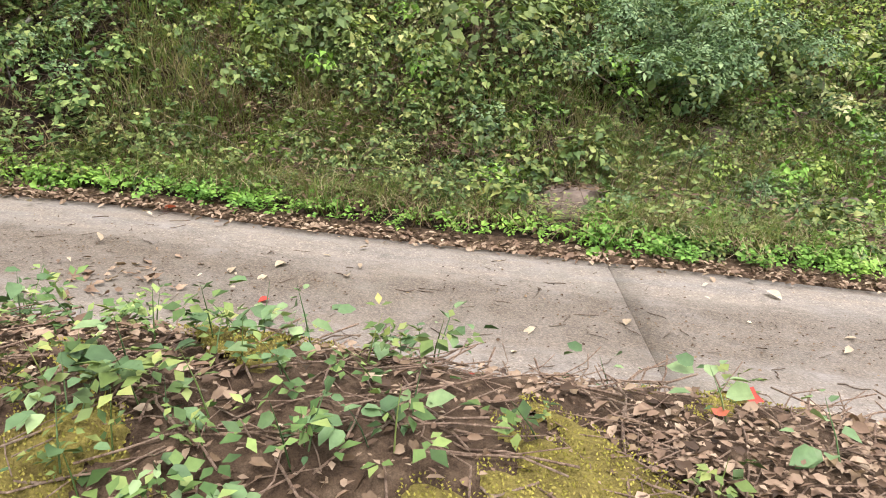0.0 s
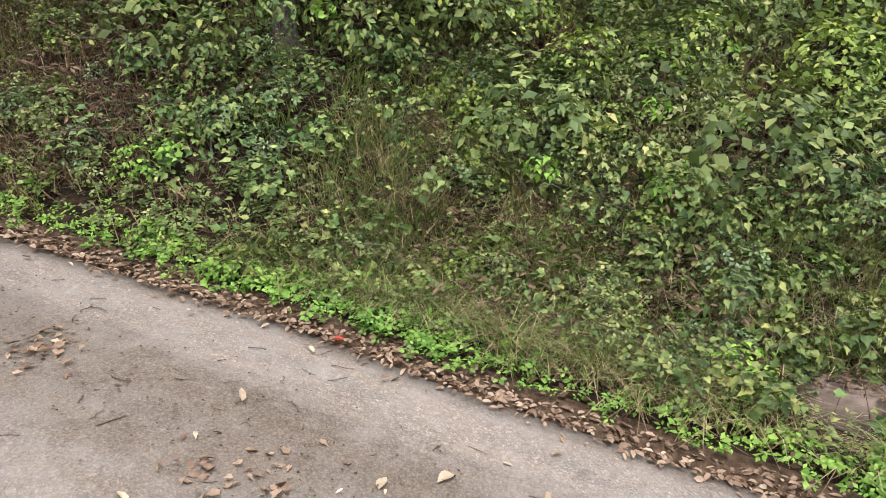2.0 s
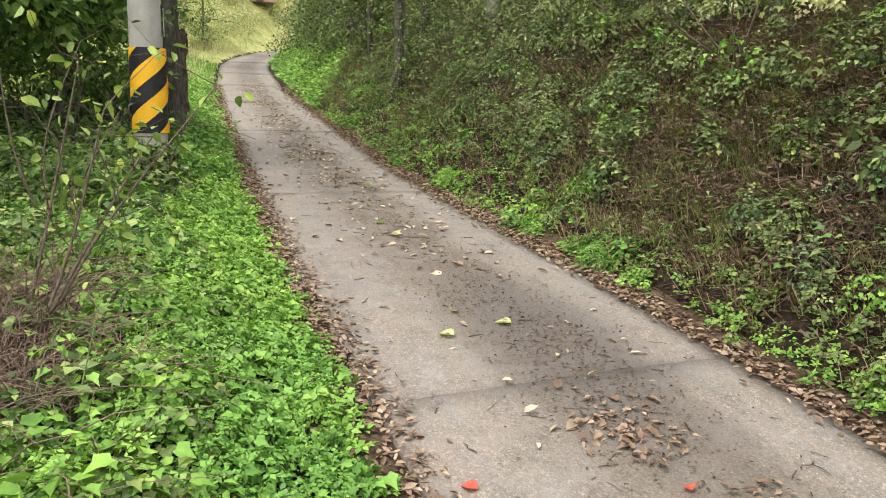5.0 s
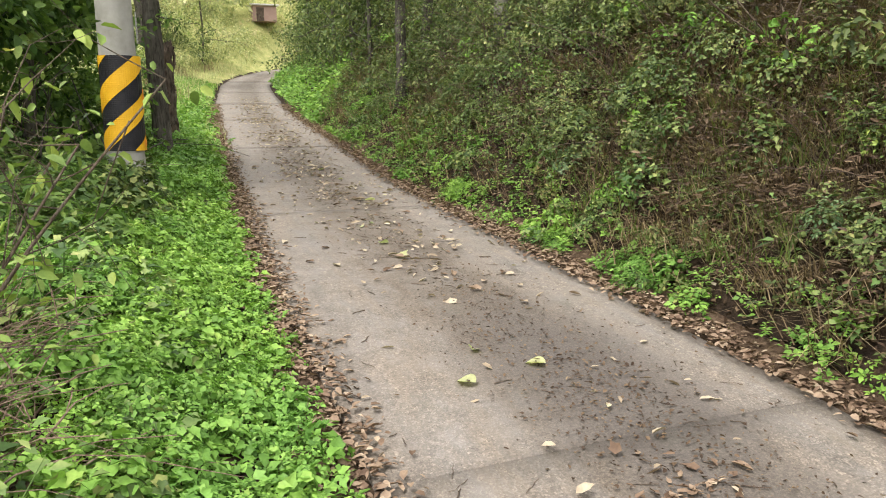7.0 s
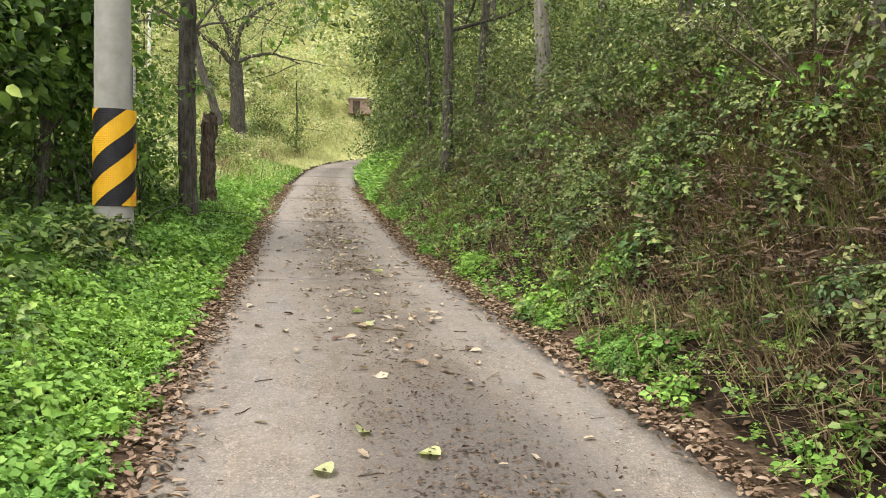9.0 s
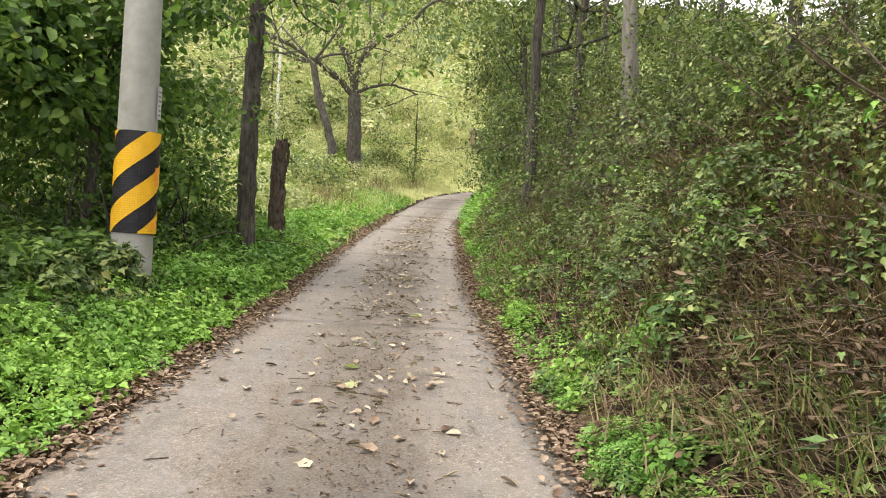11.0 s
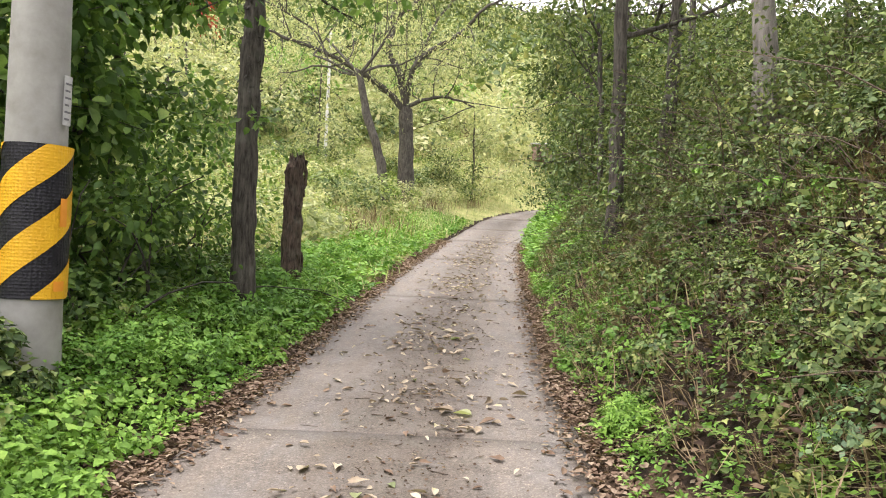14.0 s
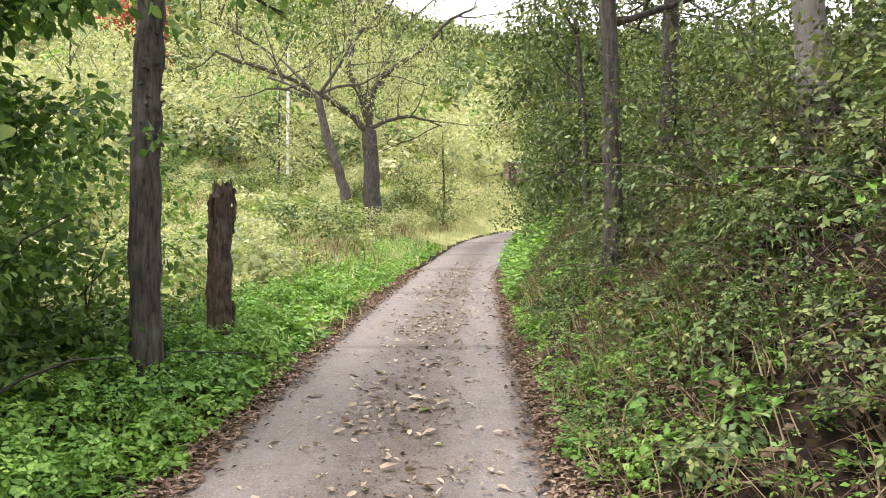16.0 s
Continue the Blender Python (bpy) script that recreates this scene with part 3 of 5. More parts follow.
# ---- the concrete lane, cast slab by slab ----
road = tagged(new("road"), "narrow worn grey concrete farm lane with dirty middle", "road", "", "structure")
JOINTS = [-60, -48, -36, -24, -13.1, -7, -0.86, 5.26, 11.8, 18.0, 24.2, 30.4, 36.6, 42.8, 49, 55.2, 70]
for y0, y1 in zip(JOINTS[:-1], JOINTS[1:]):
    ny, nx = max(8, int((y1 - y0) / (0.25 if -8 < y0 < 20 else 0.8))), 14
    yy = np.linspace(y0 + 0.004, y1 - 0.004, ny)[:, None] + 0 * np.arange(nx)
    q = np.linspace(0, 1, nx)[None] + 0 * yy
    skew = 0.12 * (q - 0.5) * smooth(yy, 0, 4)
    xl, xr = left_x(yy) + 0.04 * wav(yy, yy, 1.7, 4), right_x(yy) + 0.04 * wav(yy, yy, 1.5, 9)
    xx = xl + (xr - xl) * q
    zz = road_z(yy) + 0.006 * wav(xx, yy, 1.1, 2) - 0.012 * (np.abs(q - 0.5) * 2) ** 8
    top = np.stack([xx, yy + skew, zz], -1)
    nv = nx * ny
    v = np.concatenate([top.reshape(-1, 3), (top - [0, 0, 0.14]).reshape(-1, 3)])
    i = np.arange(nv).reshape(ny, nx)
    f = [np.stack([i[:-1, :-1], i[:-1, 1:], i[1:, 1:], i[1:, :-1]], -1).reshape(-1, 4)]
    for rim in (i[0], i[-1][::-1], i[::-1, 0], i[:, -1]):
        f.append(np.stack([rim[:-1], rim[:-1] + nv, rim[1:] + nv, rim[1:]], -1))
    slab = mesh_np("concrete_slab", v, np.concatenate(f), M_ROAD)
    slab.attributes.new("across", "FLOAT", "POINT").data.foreach_set("value", np.tile(q.ravel(), 2).astype(np.float32))
    add("concrete_slab", slab, road)


# ---- utility pole with its striped warning band ----
def ring_strip(radius, a0, a1, z0, z1, slope=0.0, n=24, rows=2, thick=0.004):
    """A bent sheet round the z axis; slope is its rise for each radian."""
    bm = bmesh.new()
    grid = []
    for r in (radius, radius + thick):
        for k in range(rows):
            grid.append([bm.verts.new((r * math.cos(a), r * math.sin(a), z0 + (z1 - z0) * k / (rows - 1) + slope * (a - a0))) for a in np.linspace(a0, a1, n)])
    for b in (0, rows):
        for k in range(rows - 1):
            for i in range(n - 1):
                bm.faces.new((grid[b + k][i], grid[b + k][i + 1], grid[b + k + 1][i + 1], grid[b + k + 1][i]))
    for i in range(n - 1):
        bm.faces.new((grid[0][i], grid[rows][i], grid[rows][i + 1], grid[0][i + 1]))
        bm.faces.new((grid[rows - 1][i], grid[rows - 1][i + 1], grid[2 * rows - 1][i + 1], grid[2 * rows - 1][i]))
    bmesh.ops.recalc_face_normals(bm, faces=bm.faces)
    return bm


PX, PY = 1.45, 11.78
BAND0, BAND1, PR = 1.20, 2.28, 0.222
pole = tagged(new("utility_pole"), "grey concrete utility pole with black and yellow warning band", "utility pole")
pole.location = (PX, PY, 0.1)
v, f = limb([(0, 0, 0), (-0.02, 0, 3), (-0.04, 0, 6), (-0.06, 0, 10)], PR + 0.004, 0.13, 40)
add("shaft", mesh_np("shaft", v, f, M_POLE, True), pole)
band = part("warning_band", ring_strip(PR, 0, 2 * math.pi, BAND0 - 0.1, BAND1 - 0.1, 0, 49), M_BLACK, pole, "embossed black reflective band")
SLOPE, RISE = 0.19, 0.255
for k in range(-3, 4):
    # each yellow stripe winds round the band and is cut at its rims
    bm = bmesh.new()
    rows = []
    for a in np.linspace(0.62, 0.62 + 2 * math.pi, 73):
        z0 = BAND0 - 0.315 + 0.51 * k + SLOPE * a
        lo, hi = max(z0, BAND0 - 0.1), min(z0 + RISE, BAND1 - 0.1)
        rows.append((a, lo, hi))
    last = None
    for a, lo, hi in rows:
        if hi - lo < 0.002:
            last = None
            continue
        r = PR + 0.009
        pair = [bm.verts.new((r * math.cos(a), r * math.sin(a), z)) for z in (lo, hi)]
        if last:
            bm.faces.new((last[0], pair[0], pair[1], last[1]))
        last = pair
    if len(bm.faces):
        part("yellow_stripe", bm, M_YELLOW, band)
    else:
        bm.free()
part("notice_sticker", ring_strip(0.2155, -0.32, 0.05, 2.33, 2.68, 0, 8), M_PAPER, pole, "weathered white paper notice")
for z, a0, a1 in [(2.63, -0.28, 0.0), (2.58, -0.28, -0.06), (2.53, -0.28, 0.0), (2.48, -0.28, -0.1), (2.43, -0.28, 0.0), (2.38, -0.28, -0.08)]:
    part("text_bar", ring_strip(0.2205, a0, a1, z - 0.014, z, 0, 6, 2, 0.002), M_INK, pole)
part("band_label", ring_strip(PR + 0.011, -0.30, -0.04, 1.61, 1.81, 0, 6), M_ORANGE, band, "small orange label")
part("band_label", ring_strip(PR + 0.011, -0.42, -0.04, 1.155, 1.225, 0, 6), M_ORANGE, band, "small orange label")


# ---- trees ----
def tree(name, label, trunk, bark, branches, leaf, leaf_label="", category="tree"):
    """trunk, branches: lists of tube pieces; leaf: (mesh arrays, material) or None."""
    base = np.concatenate([b[0] for b in trunk])
    low = base[base[:, 2].argmin()]
    th = tagged(new(name), label, category)
    th.location = low
    add("trunk", mesh_np("trunk", join(*trunk)[0] - low, join(*trunk)[1], bark, True), th)
    for pieces in branches or ():
        v, f = join(*pieces)
        add("branch", mesh_np("branch", v - low, f, bark, True), th)
    if leaf:
        (v, f), m = leaf
        add("crown", mesh_np("crown", v - low, f, m), th, leaf_label)
    return th


def at(x, y, dz=0.0):
    return np.array([x, y, float(land(x, y)) + dz])


# the roadside trunk that leans a little
b0 = at(1.87, 15.3, -0.15)
trunk = [limb([b0, (1.85, 15.3, 1.4), (1.82, 15.33, 2.4), (1.81, 15.36, 3.6), (1.82, 15.4, 4.6), (1.75, 15.5, 7.0)], 0.152, 0.112, 14, 0.004, 0.06)]
# clipped vine stems cling to its upper half
vine = []
for k in range(90):
    z = rng.uniform(3.1, 5.6)
    a = rng.uniform(0, 2 * np.pi)
    c = np.array([np.interp(z, [2.4, 3.6, 4.6, 7], [1.82, 1.81, 1.82, 1.75]), np.interp(z, [2.4, 3.6, 4.6, 7], [15.33, 15.36, 15.4, 15.5]), z])
    o = np.array([np.cos(a), np.sin(a), 0])
    vine.append(limb([c + o * 0.11, c + o * rng.uniform(0.14, 0.17) + [0, 0, rng.uniform(-0.05, 0.03)]], 0.018, 0.008, 5))
out, tips = [], []
for k in range(5):
    out.append([])
    grow((1.79, 15.45, 5.4 + 0.3 * k), rand_dirs(1, 0.3)[0], 1.6, 0.05, 2, out[-1], tips, 0.15)
sprig = np.array([[2.06, 15.08, 3.12], [1.90, 15.05, 3.08], [2.15, 15.12, 3.05]])
out.append([])
grow((1.82, 15.34, 3.16), (0.7, -0.6, 0.1), 0.5, 0.012, 0, out[-1], [])
leaf = join(cloud_leaves(np.array(tips), 0.45, 16, 0.11, 0.6), cloud_leaves(sprig, 0.14, 9, 0.10, 0.65))
tree("roadside_tree", "straight dark-barked tree trunk beside the lane", trunk + vine, M_BARK, out, (leaf, M_DARK))

# broken dead trunk
b0 = at(1.99, 17.0, -0.1)
dead = [limb([b0, (1.99, 17.0, 1.8), (2.0, 17.0, 2.5), (2.01, 17.0, 2.86)], 0.135, 0.115, 13, 0.012, 0.03)]
stub = tree("dead_tree_stub", "broken rotten dead tree trunk without crown", dead, M_DEAD, None, None, "", "tree stump")
so = np.array(stub.location)
for k in range(16):
    a = rng.uniform(0, 2 * np.pi)
    o = np.array([np.cos(a) * 0.1, np.sin(a) * 0.1, 0])
    sv, sf = limb([np.array([2.01, 17.0, 2.75]) + o, np.array([2.01, 17.0, 2.75 + rng.uniform(0.1, 0.24)]) + o * 0.9], 0.035, 0.006, 5)
    add("splinter", mesh_np("splinter", sv - so, sf, M_DEAD), stub)
for k in range(14):
    a, z = rng.uniform(0, 2 * np.pi), rng.uniform(1.1, 2.5)
    o = np.array([np.cos(a), np.sin(a), 0])
    c = np.array([2.0, 17.0, z])
    sv, sf = limb([c + o * 0.125, c + o * 0.145 + [0, 0, 0.15], c + o * 0.13 + [0, 0, rng.uniform(0.25, 0.45)]], 0.02, 0.03, 5, 0.006)
    add("bark_flake", mesh_np("bark_flake", sv - so, sf, M_DEAD), stub)

# the large spreading tree beyond the field edge
FX, FY, FZ, PXM = 1.20, 39.0, 7.9, 0.0239


def px_limb(pts, r0, r1, depth):
    """A limb of the spreading tree, by its offsets from the fork."""
    return limb([(FX + a * PXM, FY + depth * i / (len(pts) - 1), FZ + b * PXM) for i, (a, b) in enumerate(pts)], r0, r1, 9, 0.02)


big_trunk = [limb([at(1.32, 39, -0.2), (1.30, 39, 6.2), (FX, FY, FZ)], 0.38, 0.27, 14, 0.02, 0.25)]
limbs = [px_limb([(0, -10), (-30, 25), (-85, 58), (-150, 90), (-215, 108), (-250, 120)], 0.15, 0.04, -1.5),
         px_limb([(0, -5), (-14, 60), (-38, 110), (-40, 165), (-25, 250), (-20, 330)], 0.18, 0.06, 1.5),
         px_limb([(0, 0), (8, 60), (40, 95), (100, 130), (135, 165), (185, 185)], 0.14, 0.04, -2.0),
         px_limb([(2, 5), (40, 22), (80, 28), (125, 15)], 0.10, 0.03, 1.0),
         px_limb([(-38, 110), (-20, 180), (30, 240), (70, 330)], 0.10, 0.04, 2.0),
         px_limb([(20, 75), (30, 130), (55, 200), (120, 280)], 0.09, 0.03, 2.5),
         px_limb([(-150, 90), (-170, 130), (-230, 160), (-270, 170)], 0.05, 0.02, -2.0)]
out, tips = [], []
for lm in limbs:
    out.append([lm])
    ring = lm[0].reshape(-1, 9, 3).mean(1)
    for k in range(4, len(ring), 3):
        grow(ring[k], rand_dirs(1, 0.6)[0], rng.uniform(1.1, 2.2), 0.035, 2, out[-1], tips, 0.2, 2)
tips = np.array(tips)
leaf = cloud_leaves(tips, 0.85, 17, 0.17, 0.30, 0.9, True, 0.5)
tree("spreading_tree", "large spreading tree with sparse yellow-green leaves", big_trunk, M_BARK, out, (leaf, M_LIGHT))
lean = [limb([at(0.9, 36, -0.2), (0.55, 36, 5.4), (-0.1, 36, 7.2), (-0.4, 36, 8.8)], 0.22, 0.13, 10, 0.02)]
out, tips = [], []
for k in range(5):
    out.append([])
    grow((-0.4, 36, 8.6), rand_dirs(1, 0.9)[0], 2.4, 0.07, 2, out[-1], tips, 0.3, 2)
tree("leaning_tree", "slender leaning tree with sparse yellow-green leaves", lean, M_BARK, out, (cloud_leaves(np.array(tips), 0.7, 10, 0.16, 0.35, 0.9, True), M_LIGHT))


def leafy_tree(name, label, x, y, height, r, bark, leafm, spread=2.2, low=0.45, size=0.10, per=26, limbs_n=7, wide=0.55, lean=(0, 0), far=False, depth=2, clump=0.42):
    b = at(x, y, -0.1)
    top = b + [lean[0], lean[1], height]
    trunk = [limb([b, b * 0.6 + top * 0.4 + rng.normal(size=3) * [0.08, 0.08, 0], top], r, r * 0.45, 10, 0.01, r * 0.35)]
    out, tips = [], []
    for k in range(limbs_n):
        q = low + (1 - low) * (k + rng.random()) / limbs_n
        d = rand_dirs(1, 0.35)[0]
        out.append([])
        grow(b + (top - b) * q, d, spread * rng.uniform(0.6, 1.0) * (1.15 - 0.4 * q), r * 0.38, depth, out[-1], tips, 0.12)
    return tree(name, label, trunk, bark, out, (cloud_leaves(np.array(tips), clump, per, size, wide, 0.8, far), leafm))


# trees on the wooded bank
leafy_tree("bank_tree", "smooth grey trunk standing in the bank's undergrowth", 7.45, 14.2, 9.0, 0.14, M_GREY, M_OLIVE, 2.6, 0.50, 0.10, 9, 9)
leafy_tree("bank_tree", "slender tree with olive leaves above the lane", 6.49, 17.0, 9.0, 0.115, M_BARK, M_OLIVE, 2.3, 0.3, 0.10, 9, 9)
leafy_tree("bank_tree", "slender tree with olive leaves on the bank", 7.33, 18.0, 9.0, 0.115, M_BARK, M_OLIVE, 2.3, 0.35, 0.10, 9, 9)
leafy_tree("bank_tree", "thin tree with green leaves on the bank", 8.9, 12.5, 8.0, 0.07, M_BARK, M_OLIVE, 2.0, 0.4, 0.10, 9, 8)
# lime leaves here: the brightness of the lit foliage is put into their colour
leafy_tree("bank_tree", "dark tree rooted in the steep bank", 7.75, 4.35, 6.5, 0.13, M_BARK, M_LIME, 2.0, 0.2, 0.075, 20, 12, 0.55, (0, 0), True)
leafy_tree("bank_tree", "yellow-green young tree on the hillside", 10.8, 0.5, 5.0, 0.06, M_BARK, M_LIME, 1.9, 0.2, 0.055, 30, 8, 0.55, (0, 0), True)
leafy_tree("bank_tree", "young green tree on the hillside", 9.8, 7.5, 6.5, 0.08, M_BARK, M_OLIVE, 2.1, 0.25, 0.06, 22, 9, 0.55, (0, 0), True)
# trees up the bank, added at rough spots so their crowns shade its foot
leafy_tree("bank_tree", "green tree rising above the bank", 8.9, 8.8, 7.5, 0.09, M_BARK, M_OLIVE, 2.6, 0.4, 0.10, 12, 10, 0.55, (-0.6, 0), True)
leafy_tree("bank_tree", "green tree rising above the bank", 9.4, 5.9, 7.5, 0.09, M_BARK, M_OLIVE, 2.6, 0.4, 0.10, 12, 10, 0.55, (-0.6, 0), True)
leafy_tree("bank_tree", "green tree rising above the bank", 8.3, 11.2, 7.0, 0.07, M_BARK, M_OLIVE, 2.4, 0.45, 0.10, 12, 10, 0.55, (-0.4, 0), True)
for x, y in [(12, 15), (11, 20), (14, 10), (13, 4), (15, 22), (9.4, 24), (8.8, 29), (17, 15), (12.5, -4), (16, -1), (10, 35), (18, 7), (20, 24), (13, 29)]:
    leafy_tree("hill_tree", "green tree in the hillside wood", x, y, rng.uniform(6, 9), 0.10, M_BARK, M_OLIVE if rng.random() < 0.7 else M_LIGHT, 2.7, 0.25, 0.13, 9, 9, 0.55, (0, 0), True)
# hanging foliage over the far bend
for x, y in [(6.9, 21.0), (7.2, 24.0), (7.4, 27.5), (7.6, 31.0), (8.2, 35.5)]:
    leafy_tree("bank_tree", "bushy tree leaning over the lane edge", x, y, rng.uniform(3.5, 4.6), 0.07, M_BARK, M_OLIVE, 1.3, 0.15, 0.11, 11, 9, 0.5, (-0.15, 0))

# broad-leaved trees round the pole
leafy_tree("broadleaf_tree", "broad-leaved tree with large dark green leaves", 0.15, 13.5, 5.6, 0.08, M_BARK, M_DARK, 1.25, 0.16, 0.15, 17, 12, 0.62)
leafy_tree("broadleaf_tree", "broad-leaved tree with large dark green leaves", -1.85, 12.3, 6.0, 0.11, M_BARK, M_DARK, 2.0, 0.16, 0.15, 17, 12, 0.62)
leafy_tree("broadleaf_tree", "broad-leaved tree with large dark green leaves", -2.6, 9.2, 6.0, 0.10, M_BARK, M_DARK, 2.1, 0.18, 0.15, 16, 11, 0.62)
leafy_tree("broadleaf_tree", "broad-leaved tree with dark green leaves", 0.1, 15.6, 4.2, 0.06, M_BARK, M_DARK, 1.0, 0.2, 0.13, 12, 9, 0.62)
leafy_tree("broadleaf_tree", "broad-leaved tree with dark green leaves", -3.6, 14.5, 6.5, 0.12, M_BARK, M_DARK, 2.4, 0.2, 0.15, 16, 11, 0.62)

# trees beyond the field
for x, y, h in [(-6, 31, 4), (-3.5, 43, 6), (-9, 38, 6), (-14, 33, 7), (-15, 46, 9), (-8, 52, 8), (-1, 58, 7), (4.1, 47, 5.0), (-20, 40, 10), (-4, 25, 2.6), (-9, 23, 4)]:
    leafy_tree("field_tree", "yellow-green tree at the field edge", x, y, h, 0.07, M_BARK, M_LIGHT, h * 0.33, 0.2, 0.2, 8, 8, 0.5, (0, 0), True, 2, 0.6)
leafy_tree("red_tree", "red autumn tree on the far slope", -10.8, 44, (14.3 - float(land(-10.8, 44))) / 0.95, 0.12, M_BARK, M_RED, 1.7, 0.75, 0.25, 12, 9, 0.6, (0, 0), True, 1, 0.7)


# ---- shed and pole far down the lane ----
def box(x, y, z, bevel=0.0):
    bm = bmesh.new()
    bmesh.ops.create_cube(bm, size=1)
    bmesh.ops.scale(bm, vec=(x, y, z), verts=bm.verts)
    if bevel:
        bmesh.ops.bevel(bm, geom=bm.edges[:], offset=bevel, segments=2, affect="EDGES")
    return bm


shed = tagged(new("farm_shed"), "small pink-walled shed with pale roof", "shed")
shed.location = at(8.77, 56.5)
w = part("wall", box(1.6, 1.5, 1.05, 0.02), M_WALL, shed)
w.location = (0, 0, 0.525)
r = part("roof", box(2.0, 1.9, 0.1, 0.03), M_ROOF, shed)
r.location, r.rotation_euler = (0, 0, 1.13), (0.06, 0, 0)
d = part("door", box(0.5, 0.05, 0.9, 0.01), M_DEAD, shed)
d.location = (-0.3, -0.76, 0.45)
far_pole = tagged(new("lamp_pole"), "thin white pole on the far slope", "pole")
far_pole.location = at(-3.75, 46, -0.1)
PH = 13.5 - float(land(-3.75, 46))
v, f = limb([(0, 0, 0), (0, 0, PH * 0.5), (0, 0, PH)], 0.09, 0.07, 12)
add("shaft", mesh_np("shaft", v, f, M_ROOF, True), far_pole)


# ---- weathered block and boulders at the bank's foot ----
def boulder(name, label, x, y, sx, sy, sz, sink=0.1, flat=0.0, category="rock"):
    bm = bmesh.new()
    bmesh.ops.create_icosphere(bm, subdivisions=4, radius=1)
    for vt in bm.verts:
        p = vt.co.copy()
        k = 1 + 0.16 * noise.noise(p * 1.3 + Vector((x, y, 0))) + 0.06 * noise.noise(p * 4 + Vector((y, x, 3)))
        p = p * k
        if flat:
            p.z = min(p.z, flat + 0.03 * noise.noise(p * 5))
        vt.co = Vector((p.x * sx, p.y * sy, p.z * sz))
    for fc in bm.faces:
        fc.smooth = True
    me = bpy.data.meshes.new(name)
    bm.to_mesh(me)
    bm.free()
    me.materials.append(M_STONE)
    ob = add(name, me, None, label, category)
    ob.location = at(x, y, sz * 0.5 - sink)
    return ob


boulder("stone_block", "weathered flat-topped stone block strewn with dead leaves", 6.78, -0.72, 0.26, 0.32, 0.30, 0.06, 0.5)
boulder("boulder", "dark boulder half hidden in weeds", 8.0, -2.35, 0.18, 0.2, 0.2)
boulder("boulder", "brown boulder beside the lane", 7.1, -3.25, 0.3, 0.5, 0.2)

M_STEM = bark_mat("dry_stem", (0.13, 0.085, 0.06), (0.38, 0.28, 0.20), 30)

# ---- undergrowth ----
def right_v(x, y):
    return x - right_x(y)


def left_u(x, y):
    return left_x(y) - x


def stuff(name, label, category, arrays, material):
    v, f = arrays
    return add(name, mesh_np(name, v, f, material), None, label, category, "", "stuff")


# fresh green carpet on the verge, mounded, thinning into the dead brush
UPZ = np.array([0.0, 0.0, 1.0])
no_brush = lambda x, y: 1 - 0.95 * np.exp(-(((x - 0.55) / 0.72) ** 4) - ((y - 5.8) / 1.35) ** 4)
d_verge = lambda x, y: smooth(left_u(x, y), 0.06, 0.22) * smooth(y, 1.8, 3.0) * no_brush(x, y)
low = scatter(6500, -0.4, 3.2, 1.6, 19, lambda x, y: d_verge(x, y) * (0.35 + 0.65 * smooth(wav(x, y, 1.6, 3), -0.6, 0.4)))
tall = 0.05 + 0.16 * smooth(left_u(low[:, 0], low[:, 1]), 0.3, 1.8) * (0.7 + 0.3 * wav(low[:, 0], low[:, 1], 1.1, 8))
stuff("verge_herbs", "bright green low weeds along the lane", "weeds", herbs(low, tall, 7, 0.05, 1.2, 0.8, False, (0, 0, 0), trio), M_FRESH)
for nm, m, n_c, r0, r1, sz, shp, y0, y1 in (("verge_clover", M_FRESH, 1250, 0.07, 0.17, 0.044, trio, 1.8, 11), ("verge_mugwort", M_FRESH, 480, 0.10, 0.2, 0.056, lobed, 1.8, 11),
                                          ("verge_dark_weeds", M_HERB, 260, 0.10, 0.22, 0.06, lobed, 3.0, 12), ("verge_ground_cover", M_FRESH, 800, 0.10, 0.22, 0.062, chips, 10, 19)):
    pos = scatter(n_c * 2, -0.5, 3.2, y0, y1, lambda x, y: d_verge(x, y) * (smooth(left_u(x, y), 0.5, 1.3) if m is M_HERB else 1.0))[:n_c]
    u_ = left_u(pos[:, 0], pos[:, 1])
    pos[:, 2] += (0.02 + 0.20 * smooth(u_, 0.2, 1.6)) * rng.uniform(0.3, 1.0, len(pos))
    rad_ = rng.uniform(r0, r1, len(pos)) * (0.55 + 0.45 * smooth(u_, 0.1, 0.7))
    stuff(nm, "bright green mounded weeds along the lane" if m is M_FRESH else "darker green weeds among the verge plants", "weeds", cushion(pos, rad_, sz, 0.75, shp, 0.42, UPZ, 0.75), m)
mid = scatter(1300, -4.0, 1.9, 4.5, 18, lambda x, y: smooth(left_u(x, y), 1.0, 2.0) * (1 - 0.9 * np.exp(-(((x - 0.4) / 0.9) ** 2) - ((y - 5.6) / 1.6) ** 2)))
stuff("verge_shrubs", "knee-high dark green weeds behind the verge", "weeds", herbs(mid, 0.5, 22, 0.075, 0.6, 0.7, True, (0, 0, 0), chips), M_HERB)
near = scatter(260, 0.3, 2.5, 2.2, 5.2, lambda x, y: smooth(left_u(x, y), 0.7, 1.6) * no_brush(x, y))
stuff("nettle_weeds", "large-leaved bright green nettle-like weeds", "weeds", herbs(near, 0.32, 11, 0.085, 0.8, 0.8, False, (0, 0, 0), lobed), M_FRESH)
fb = np.stack([rng.normal(1.05, 0.42, 70), rng.normal(10.7, 0.6, 70)], 1)
fb = fb[(left_x(fb[:, 1]) - fb[:, 0] > 0.75)]
